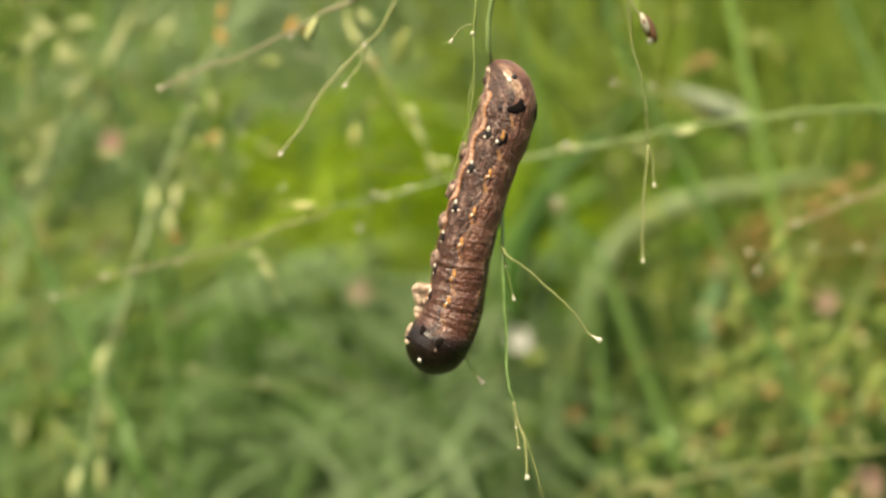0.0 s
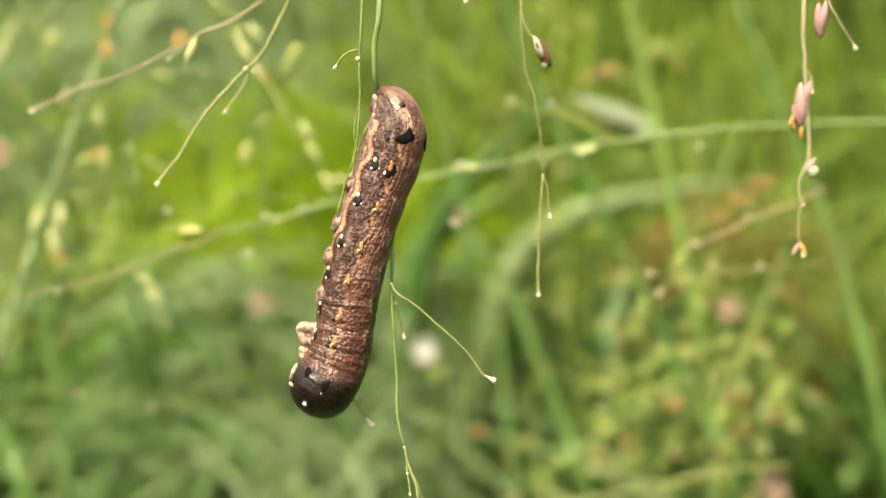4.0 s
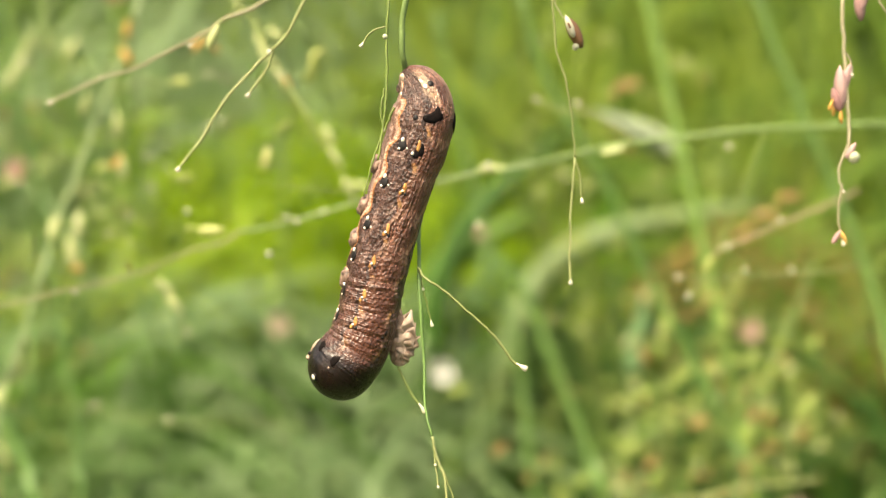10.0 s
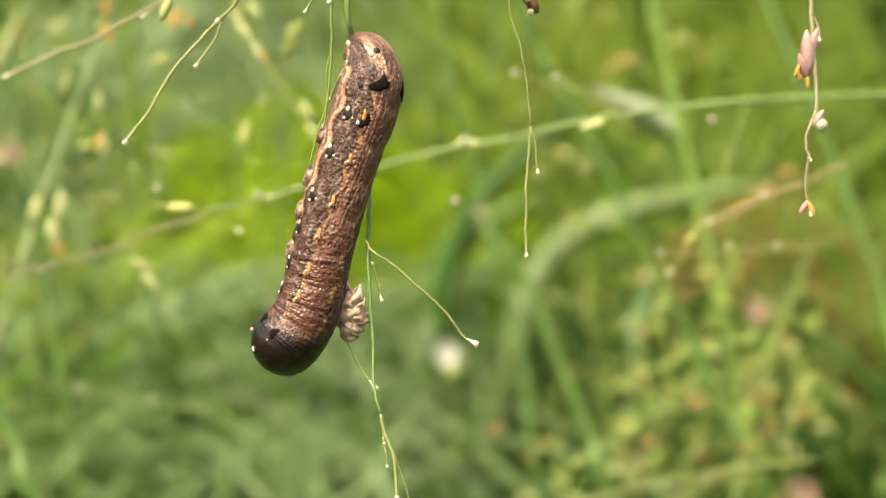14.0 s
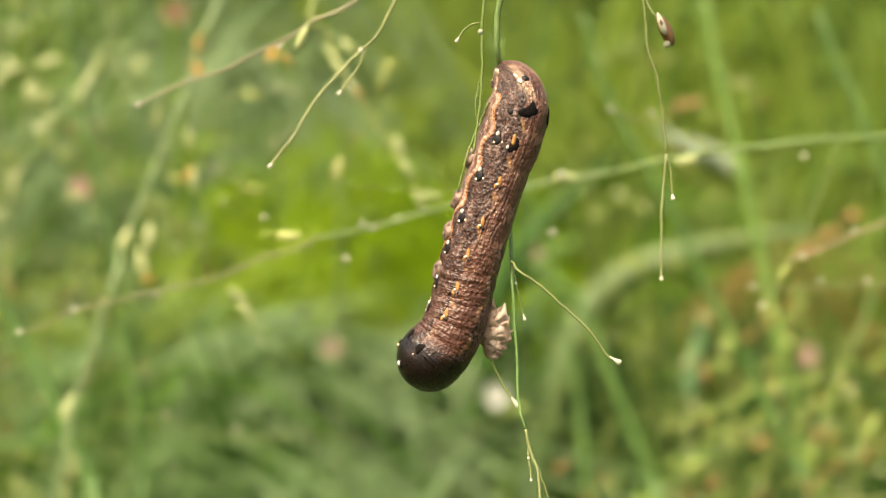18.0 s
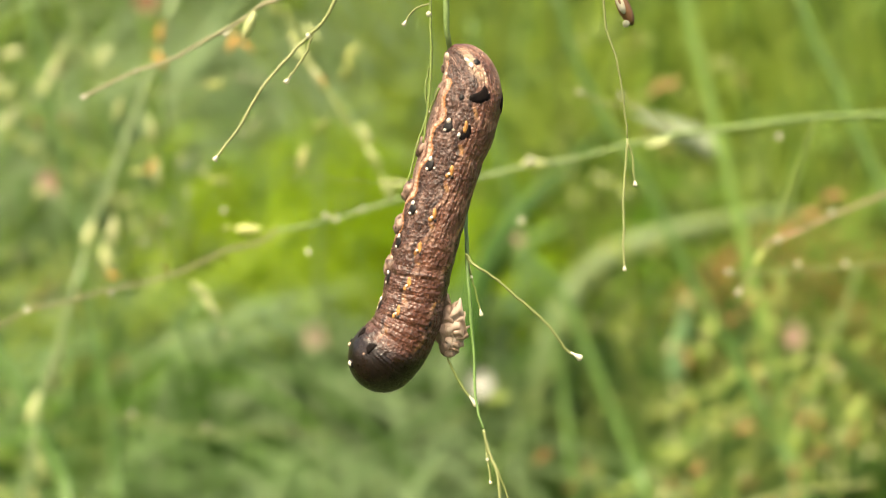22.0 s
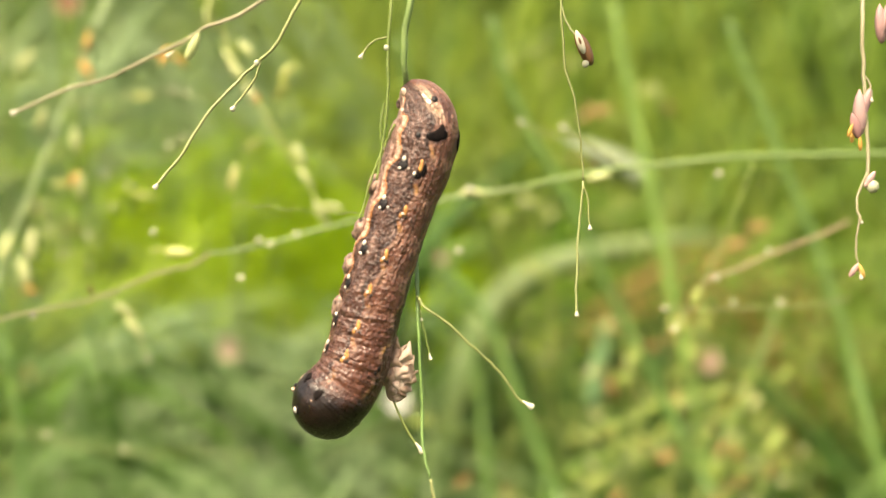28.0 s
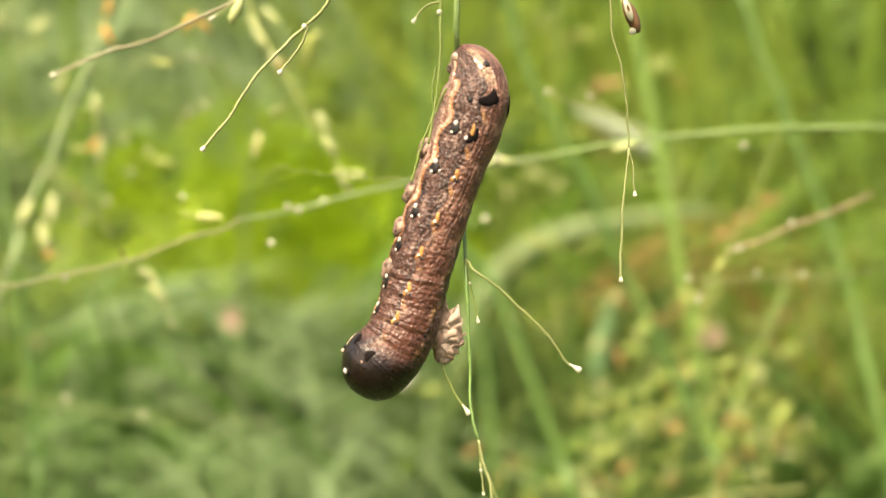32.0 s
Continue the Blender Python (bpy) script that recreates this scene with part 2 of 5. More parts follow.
def skin(name, dark_hood):
    """Caterpillar skin on (length, girth): red-brown back, grey-brown flank, a scalloped dark line between them, a wavy cream line
    edged with orange above the pinkish belly; creased across towards the front. dark_hood: how far along the blackish shield begins."""
    m, n, links, bsdf = material(name)
    uv = n.new("ShaderNodeUVMap")
    uv.uv_map = "body"
    sep = n.new("ShaderNodeSeparateXYZ")
    links.new(uv.outputs["UV"], sep.inputs[0])
    along, round_ = sep.outputs["X"], sep.outputs["Y"]

    def calc(op, a, b=None, c=None):
        k = n.new("ShaderNodeMath")
        k.operation = op
        for socket, v in zip(k.inputs, (a, b, c)):
            if v is None:
                continue
            if isinstance(v, (int, float)):
                socket.default_value = v
            else:
                links.new(v, socket)
        return k.outputs[0]

    def step(x, low, high, top=1.0):
        k = n.new("ShaderNodeMapRange")
        k.interpolation_type = "SMOOTHSTEP"
        for name_, v in (("From Min", low), ("From Max", high), ("To Min", 0.0), ("To Max", top)):
            k.inputs[name_].default_value = v
        links.new(x, k.inputs["Value"])
        return k.outputs["Result"]

    def band(x, centre, width, soft):
        return calc("SUBTRACT", 1.0, step(calc("ABSOLUTE", calc("SUBTRACT", x, centre)), width, width + soft))

    def on_uv(sx, sy, detail, rough):
        k = n.new("ShaderNodeMapping")
        k.inputs["Scale"].default_value = (sx, sy, 1)
        links.new(uv.outputs["UV"], k.inputs["Vector"])
        t = node(n, "TexNoise", Scale=1.0, Detail=detail, Roughness=rough)
        links.new(k.outputs["Vector"], t.inputs["Vector"])
        return t.outputs["Fac"]

    coord = n.new("ShaderNodeTexCoord")
    streak, fibre = on_uv(20, 30, 5.0, 0.62), on_uv(26, 84, 3.0, 0.5)
    crease, fold = on_uv(84, 5, 2.0, 0.5), on_uv(48, 3, 2.0, 0.5)
    blotch = node(n, "TexNoise", Scale=480.0, Detail=5.0, Roughness=0.65)
    grain = node(n, "TexNoise", Scale=3200.0, Detail=3.0)
    pebble = node(n, "TexVoronoi", Scale=2600.0)
    for t in (blotch, grain, pebble):
        links.new(coord.outputs["Object"], t.inputs["Vector"])
    spots = blotch.outputs["Fac"]
    wob = calc("MULTIPLY", calc("SUBTRACT", spots, 0.5), 0.05)
    side = calc("ADD", calc("ABSOLUTE", round_), wob)   # 0 along the back, 0.5 under the belly
    front = step(along, 0.50, 0.74)
    rear = calc("SUBTRACT", 1.0, front)
    c = ramp(n, links, streak, [(0.32, (0.058, 0.022, 0.014)), (0.50, (0.128, 0.050, 0.031)), (0.68, (0.215, 0.095, 0.062))])
    # pale fibres gathered in patches, thinning towards the front
    patch = step(spots, 0.44, 0.60)
    lit = step(fibre, 0.50, 0.62)
    c = mixed(n, links, calc("MULTIPLY", calc("MULTIPLY", patch, lit), calc("MULTIPLY_ADD", rear, 0.28, 0.22)), c, (0.45, 0.27, 0.185))
    # pits between the fibres darkened, their shade put into the colour
    c = mixed(n, links, calc("MULTIPLY", calc("SUBTRACT", 1.0, step(fibre, 0.32, 0.44)), 0.6), c, (0.034, 0.014, 0.009))
    # flank
    flank = band(side, 0.178, 0.062, 0.02)
    c = mixed(n, links, calc("MULTIPLY", flank, 0.88), c, ramp(n, links, streak, [(0.34, (0.026, 0.013, 0.010)), (0.54, (0.068, 0.035, 0.026)), (0.68, (0.25, 0.17, 0.14))]))
    c = mixed(n, links, calc("MULTIPLY", front, 0.55), c, (0.070, 0.025, 0.015))
    # scalloped line at the edge of the back, pale above it and ochre once in every ring
    scallop = calc("ADD", side, calc("MULTIPLY", calc("SINE", calc("MULTIPLY_ADD", along, 60.0, 1.2)), 0.014))
    pulse = step(calc("SINE", calc("MULTIPLY_ADD", along, 60.0, 2.6)), 0.35, 0.9)
    c = mixed(n, links, calc("MULTIPLY", band(scallop, 0.088, 0.005, 0.012), calc("MULTIPLY_ADD", spots, 3.0, -1.2)), c, (0.33, 0.19, 0.13))
    c = mixed(n, links, calc("MULTIPLY", calc("MULTIPLY", band(scallop, 0.095, 0.008, 0.008), pulse), calc("MULTIPLY_ADD", spots, 3.0, -1.1)), c, (0.42, 0.21, 0.07))
    c = mixed(n, links, calc("MULTIPLY", band(scallop, 0.112, 0.004, 0.009), 0.8), c, (0.022, 0.010, 0.008))
    # wavy side line
    wave = calc("ADD", side, calc("MULTIPLY", calc("SINE", calc("MULTIPLY_ADD", along, 60.0, 0.6)), 0.014))
    c = mixed(n, links, calc("MULTIPLY", band(wave, 0.246, 0.005, 0.008), 0.75), c, (0.026, 0.012, 0.009))
    c = mixed(n, links, calc("MULTIPLY", band(wave, 0.260, 0.004, 0.006), calc("MULTIPLY_ADD", streak, 1.2, 0.1)), c, (0.42, 0.17, 0.055))
    c = mixed(n, links, calc("MULTIPLY", band(wave, 0.276, 0.009, 0.007), calc("MULTIPLY_ADD", streak, 1.5, -0.05)), c, (0.52, 0.34, 0.25))
    c = mixed(n, links, calc("MULTIPLY", band(wave, 0.293, 0.003, 0.007), 0.7), c, (0.16, 0.065, 0.035))
    belly = band(side, 0.42, 0.115, 0.02)
    c = mixed(n, links, calc("MULTIPLY", belly, 0.8), c, ramp(n, links, streak, [(0.35, (0.13, 0.065, 0.05)), (0.60, (0.38, 0.25, 0.20))]))
    # folds across the front half, rare ones behind: shade in the creases painted dark
    c = mixed(n, links, calc("MULTIPLY", calc("SUBTRACT", 1.0, step(crease, 0.30, 0.42)), calc("MULTIPLY_ADD", front, 0.55, 0.08)), c, (0.034, 0.014, 0.010))
    rump = calc("MULTIPLY", band(along, 0.072, 0.035, 0.025), band(side, 0.085, 0.028, 0.02))
    c = mixed(n, links, calc("MULTIPLY", rump, calc("MULTIPLY_ADD", streak, 3.6, -1.35)), c, (0.50, 0.34, 0.23))
    hood = step(calc("ADD", along, calc("MULTIPLY_ADD", wob, 1.2, calc("MULTIPLY", round_, -0.11))), dark_hood - 0.025, dark_hood + 0.03)
    shield = ramp(n, links, spots, [(0.40, (0.0040, 0.0022, 0.0017)), (0.54, (0.0080, 0.0043, 0.0032)), (0.68, (0.018, 0.0098, 0.0075))])
    c = mixed(n, links, calc("MULTIPLY", hood, 0.96), c, shield)
    # fine uneven tone; its brightest grains are tiny highlights painted into the colour
    fleck = ramp(n, links, grain.outputs["Fac"], [(0.32, (0.66, 0.66, 0.66)), (0.48, (0.95, 0.95, 0.95)), (0.62, (1.2, 1.18, 1.16)), (0.74, (1.9, 1.85, 1.82))])
    mul = n.new("ShaderNodeMix")
    mul.data_type, mul.blend_type = "RGBA", "MULTIPLY"
    mul.inputs["Factor"].default_value = 1.0
    links.new(c, mul.inputs["A"])
    links.new(fleck, mul.inputs["B"])
    links.new(mul.outputs["Result"], bsdf.inputs["Base Color"])
    links.new(ramp(n, links, grain.outputs["Fac"], [(0.35, (0.46, 0.46, 0.46)), (0.65, (0.24, 0.24, 0.24))]), bsdf.inputs["Roughness"])
    bsdf.inputs["Specular IOR Level"].default_value = 0.5
    height = calc("ADD", calc("MULTIPLY", crease, calc("MULTIPLY_ADD", front, 0.5, 0.1)), calc("ADD", calc("MULTIPLY", pebble.outputs["Distance"], 0.35), calc("ADD", calc("MULTIPLY", streak, calc("MULTIPLY_ADD", rear, 0.6, 0.5)), calc("MULTIPLY", fibre, calc("MULTIPLY_ADD", rear, 0.6, 0.1)))))
    height = calc("ADD", height, calc("MULTIPLY", fold, calc("MULTIPLY_ADD", front, 0.9, 0.2)))
    height = calc("MULTIPLY", height, calc("MULTIPLY_ADD", hood, -0.75, 1.0))
    bump = node(n, "Bump", Strength=1.0, Distance=0.00036)
    links.new(height, bump.inputs["Height"])
    links.new(bump.outputs["Normal"], bsdf.inputs["Normal"])
    return m


def shiny(name, dark, light, rough, size=2000.0):
    m, n, links, bsdf = material(name)
    coord = n.new("ShaderNodeTexCoord")
    t = node(n, "TexNoise", Scale=size, Detail=3.0)
    links.new(coord.outputs["Object"], t.inputs["Vector"])
    links.new(ramp(n, links, t.outputs["Fac"], [(0.35, dark), (0.65, light)]), bsdf.inputs["Base Color"])
    bsdf.inputs["Roughness"].default_value = rough
    bump = node(n, "Bump", Strength=0.3, Distance=0.00005)
    links.new(t.outputs["Fac"], bump.inputs["Height"])
    links.new(bump.outputs["Normal"], bsdf.inputs["Normal"])
    bsdf.inputs["Specular IOR Level"].default_value = 0.08 if rough > 0.7 else 0.3
    return m


SOIL = soil()
SKIN = skin("caterpillar_skin", 0.852)
VELVET = shiny("mark_velvet_black", (0.004, 0.003, 0.003), (0.010, 0.007, 0.006), 0.75)
BLACK = shiny("spot_black", (0.005, 0.004, 0.004), (0.010, 0.008, 0.007), 0.5)
CREAM = shiny("spot_cream", (0.50, 0.42, 0.33), (0.75, 0.70, 0.62), 0.25)
OCHRE = shiny("spot_ochre", (0.24, 0.095, 0.03), (0.56, 0.29, 0.09), 0.4)
PROLEG = shiny("proleg_brown", (0.035, 0.019, 0.014), (0.34, 0.225, 0.17), 0.35, 1800.0)
LEG = shiny("leg_pale", (0.20, 0.125, 0.08), (0.52, 0.41, 0.31), 0.35)


# ---- meshes ----
def mesh(name, verts, faces, mat, smooth=True, uvs=None):
    me = bpy.data.meshes.new(name)
    me.from_pydata([tuple(v) for v in verts], [], faces)
    if uvs is not None:
        layer = me.uv_layers.new(name="body")
        for loop in me.loops:
            layer.data[loop.index].uv = uvs[loop.vertex_index]
    me.polygons.foreach_set("use_smooth", [smooth] * len(me.polygons))
    me.materials.append(mat)
    me.update()
    return me


def part(name, me, parent, label="", m=None):
    ob = new(name, me)
    ob.parent = parent
    if m is not None:
        ob.matrix_basis = m
    return tagged(ob, label)


def thing(name, at, label, category, group=""):
    ob = new(name)
    ob.empty_display_size = 0.01
    ob.location = at
    return tagged(ob, label, category, group)


def V(p):
    """Millimetres to world metres."""
    return Vector((p[0] / 1000, p[1] / 1000, EYE + p[2] / 1000))


def smooth_line(points, steps=5):
    """A Catmull-Rom line through points, rows of any width."""
    p = np.array(points, float)
    p = np.vstack([2 * p[0] - p[1], p, 2 * p[-1] - p[-2]])
    out = []
    for a, b, c, d in zip(p, p[1:], p[2:], p[3:]):
        for t in np.arange(steps) / steps:
            out.append(0.5 * (2 * b + (c - a) * t + (2 * a - 5 * b + 4 * c - d) * t * t + (3 * b - a - 3 * c + d) * t**3))
    return np.array(out + [p[-2]])


def frames(line):
    """Tangent, side and up along a line."""
    t = np.gradient(line, axis=0)
    t /= np.linalg.norm(t, axis=1)[:, None] + 1e-12
    ref = np.where(np.abs(t[:, 1:2]) > 0.9, [[1.0, 0, 0]], [[0, 1.0, 0]])
    s = np.cross(t, ref)
    s /= np.linalg.norm(s, axis=1)[:, None] + 1e-12
    return t, s, np.cross(s, t)


def tube_data(line, radii, n=7):
    t, s, u = frames(line)
    ang = np.arange(n) * 2 * np.pi / n
    ring = line[:, None] + radii[:, None, None] * (np.cos(ang)[None, :, None] * s[:, None] + np.sin(ang)[None, :, None] * u[:, None])
    k = len(line)
    faces = [(i * n + j, i * n + (j + 1) % n, (i + 1) * n + (j + 1) % n, (i + 1) * n + j) for i in range(k - 1) for j in range(n)]
    faces += [tuple(range(n - 1, -1, -1)), tuple((k - 1) * n + j for j in range(n))]
    return ring.reshape(-1, 3), faces


def tube(name, points, r0, r1, mat, parent, label="", steps=5, wobble=0.0, n=7, nodes=()):
    """A stalk through points in mm, r0 to r1 mm thick; nodes: shares of its length at which it swells."""
    line = smooth_line([V(p) for p in points], steps)
    k = np.linspace(0, 1, len(line))
    r = (r0 + (r1 - r0) * k) / 1000
    for at in nodes:
        r = r * (1 + 0.5 * np.exp(-(((k - at) * 60) ** 2)))
    if wobble:
        for axis in range(3):
            line[1:-1, axis] += wobble / 1000 * np.array([noise.noise((i * 0.55, axis * 9.0, points[0][0])) for i in range(1, len(line) - 1)])
    v, f = tube_data(line - np.array(parent.matrix_basis.translation), r, n)
    return part(name, mesh(name, v, f, mat), parent, label)


def blade_data(line, width, fold=0.25, thick=0.00018, twist=0.0, base=0.35):
    """A leaf blade along a line: tapered, folded along its midrib, closed."""
    t, s, u = frames(line)
    k = np.linspace(0, 1, len(line))
    w = width / 2 * np.minimum(1, base + (1 - base) * k / 0.25) * np.clip((1 - k) / 0.55, 0, 1) ** 0.7
    w[-1] = width * 0.01
    c, d = np.cos(twist * k)[:, None], np.sin(twist * k)[:, None]
    s, u = c * s + d * u, c * u - d * s
    rows = [line - s * w[:, None] + u * (fold * w)[:, None], line - u * thick, line + s * w[:, None] + u * (fold * w)[:, None], line + u * thick]
    v = np.stack(rows, 1).reshape(-1, 3)
    f = [(i * 4 + j, i * 4 + (j + 1) % 4, i * 4 + 4 + (j + 1) % 4, i * 4 + 4 + j) for i in range(len(line) - 1) for j in range(4)]
    return v, f + [(3, 2, 1, 0)]


def lathe(profile, n=8, squash=1.0, ribs=0.0):
    """Turned round z: rows of (radius, z)."""
    v, f = [], []
    for r, z in profile:
        for j in range(n):
            a = 2 * math.pi * j / n
            q = r * (1 - ribs * (j % 2))
            v.append((q * math.cos(a), q * squash * math.sin(a), z))
    for i in range(len(profile) - 1):
        for j in range(n):
            f.append((i * n + j, i * n + (j + 1) % n, (i + 1) * n + (j + 1) % n, (i + 1) * n + j))
    f += [tuple(range(n - 1, -1, -1)), tuple((len(profile) - 1) * n + j for j in range(n))]
    return v, f


MM = 0.001
# pedicel left bare, with a flared pale cup at its end (z runs outwards)
TIP_MESH = mesh("tip", *lathe([(0.11 * MM, -0.9 * MM), (0.12 * MM, -0.65 * MM), (0.16 * MM, -0.4 * MM), (0.24 * MM, -0.12 * MM), (0.32 * MM, 0.08 * MM), (0.31 * MM, 0.24 * MM), (0.20 * MM, 0.34 * MM), (0.08 * MM, 0.36 * MM)], 10), TIP)
BEAD_MESH = mesh("bead", *lathe([(0.05 * MM, -0.36 * MM), (0.25 * MM, -0.26 * MM), (0.36 * MM, 0), (0.27 * MM, 0.25 * MM), (0.06 * MM, 0.36 * MM)], 10), DULL_TIP)


def seed_mesh(name, mat):
    """A spikelet 1 m long and pointed, scaled where it is placed."""
    return mesh(name, *lathe([(0.03, -0.5), (0.10, -0.44), (0.165, -0.28), (0.19, -0.05), (0.17, 0.18), (0.115, 0.36), (0.05, 0.47), (0.012, 0.52)], 10, 0.8, 0.10), mat)


SEEDS = {"green": seed_mesh("spikelet_g", SEED), "pale": seed_mesh("spikelet_p", SEED_PALE), "brown": seed_mesh("spikelet_b", SEED_BROWN),
         "white": seed_mesh("glume_white", TIP), "rose": seed_mesh("floret_rose", ROSE), "far": seed_mesh("spikelet_f", SEED_FAR), "far_anther": seed_mesh("anther_f", ANTHER_FAR), "anther": seed_mesh("anther", ANTHER), "pink": seed_mesh("floret", PINK)}


def along(p, way, roll=0.0, scale=1.0):
    """A pose at p (metres) whose z points along way."""
    return Matrix.Translation(p) @ Vector(way).to_track_quat("Z", "Y").to_matrix().to_4x4() @ Matrix.Rotation(roll, 4, "Z") @ Matrix.Scale(scale, 4)


def seed(parent, p, degrees, length, kind="green", name="", depth=0.0, label=""):
    """A spikelet at p (mm), leaning at so many degrees in the upright plane, length mm long."""
    way = (math.cos(radians(degrees)), depth, math.sin(radians(degrees)))
    here = V(p) - parent.matrix_basis.translation
    return part(name or {"anther": "anther", "pink": "floret"}.get(kind, "spikelet"), SEEDS[kind], parent, label, along(here, way, random.uniform(0, 6), length * MM))


def seeds(parent, rows, kind="green"):
    for x, y, z, degrees, length in rows:
        seed(parent, (x, y, z), degrees, length, kind, depth=random.uniform(-0.3, 0.3))


def tip(branch, points, scale=1.0):
    """The flared end of a branch through points."""
    a, b = V(points[-2]), V(points[-1])
    return part("pedicel_tip", TIP_MESH, branch, "pale flared cup", along(b - branch.parent.matrix_basis.translation, b - a, 0, scale))


def twig(parent, points, r0, r1, mat, end=1.0, wobble=0.12, label=""):
    """A branch of a seed head; end: size of the cup at its end, 0 for none."""
    b = tube("branch", points, r0, r1, mat, parent, label, 6, wobble)
    if end:
        tip(b, points, end)
    return b


def bead(parent, p, scale=1.0):
    part("bead", BEAD_MESH, parent, "", along(V(p) - parent.matrix_basis.translation, (0.3, 0.2, 1), 0, scale))


# ---- ground ----
def ground():
    n, v, f = 48, [], []
    radii = [0, 0.3, 0.8, 1.6, 3, 6, 12, 30, 90, 300, 1500]
    for r in radii:
        for j in range(n):
            a = 2 * math.pi * j / n
            x, y = r * math.cos(a), r * math.sin(a)
            v.append((x, y, 0.02 * noise.noise((x * 1.7, y * 1.7, 0)) * min(1, r) if r < 30 else 0))
    for i in range(len(radii) - 1):
        for j in range(n):
            f.append((i * n + j, i * n + (j + 1) % n, (i + 1) * n + (j + 1) % n, (i + 1) * n + j))
    return tagged(new("ground", mesh("ground", v, f, SOIL)), "damp soil and litter under tall grass", "ground", kind="structure")


ground()


# ---- the caterpillar ----
# its own space: x to the right, y away, z up, in mm from the side of its rump; rows: x, z, radius from rump to face
AXIS = [(-2.32, 5.98, 0.78), (-1.93, 5.53, 1.44), (-1.06, 4.56, 2.35), (-0.39, 3.07, 3.07), (-0.30, 1.44, 3.47), (-0.54, -0.13, 3.60), (-1.10, -2.30, 3.55), (-1.92, -4.60, 3.44), (-2.62, -6.70, 3.35),
        (-3.37, -9.20, 3.32), (-4.06, -11.83, 3.30), (-4.68, -14.46, 3.28), (-5.17, -16.77, 3.26), (-5.54, -19.07, 3.25), (-5.84, -21.04, 3.31), (-6.21, -22.89, 3.41), (-6.72, -24.54, 3.54), (-7.42, -25.99, 3.68),
        (-8.19, -27.25, 3.74), (-8.77, -28.43, 3.51), (-9.21, -29.34, 2.94), (-9.54, -30.01, 2.14), (-9.74, -30.41, 1.28), (-9.82, -30.58, 0.53)]
CATERPILLAR_AT = (2.21, 149.86, -10.74)
cat = thing("caterpillar", V(CATERPILLAR_AT), "brown-black striped caterpillar hanging head down from a grass stalk", "caterpillar")
cat.rotation_euler = (radians(-10.0), 0, 0)
BODY = smooth_line(AXIS, 12) * MM * 1.016
WAY = np.stack([BODY[:, 0], np.zeros(len(BODY)), BODY[:, 1]], 1)
GIRTH = BODY[:, 2]
LENGTH = np.r_[0, np.cumsum(np.linalg.norm(np.diff(WAY, axis=0), axis=1))]
LENGTH /= LENGTH[-1]
# where the rings of the body meet, as shares of its length
RINGS = [0.0, 0.095, 0.20, 0.305, 0.415, 0.525, 0.625, 0.715, 0.79, 0.84, 0.875, 0.905]


def back_edge(s):
    """Degrees to the right of the viewer's side at which the back meets the flank: the body is twisted along its length."""
    return float(np.interp(s, (0.0, 0.23, 0.36, 0.48, 0.59, 0.69, 0.77, 0.9), (15, 13.5, 8, 0, -10, -13, -14, -14)))


def side_line(s):
    """Degrees at which the cream side line runs."""
    return float(np.interp(s, (0.0, 0.06, 0.15, 0.19, 0.27, 0.33, 0.40, 0.47, 0.53, 0.58, 0.7, 0.9), (-52, -50, -40, -38, -44, -44, -50, -62, -70, -80, -86, -92)))


def girth_at(s, angle):
    """Place round the body: 0 along the back, 0.1 at its edge, 0.27 on the side line."""
    a, edge, line = (angle + 180) % 360 - 180, back_edge(s), side_line(s)
    if a > edge:
        return 0.10 - (a - edge) / 360
    if a > line:
        return 0.10 + 0.17 * (edge - a) / (edge - line)
    return 0.27 + (line - a) / 360


def spine(s):
    """Place, direction and radius at a share of the length."""
    p = np.array([np.interp(s, LENGTH, WAY[:, k]) for k in range(3)])
    d = np.array([np.interp(s + 0.01, LENGTH, WAY[:, k]) - np.interp(s - 0.01, LENGTH, WAY[:, k]) for k in range(3)])
    return p, d / np.linalg.norm(d), np.interp(s, LENGTH, GIRTH)


def on_skin(s, angle, out=1.0):
    """Place and outward way at share s, angle degrees to the right of the viewer's side."""
    p, d, r = spine(s)
    front = np.array((0.0, -1.0, 0.0))
    side = np.cross(front, d)
    side = side if side[0] > 0 else -side
    way = math.cos(radians(angle)) * front + math.sin(radians(angle)) * side / np.linalg.norm(side)
    return p + way * r * out, way


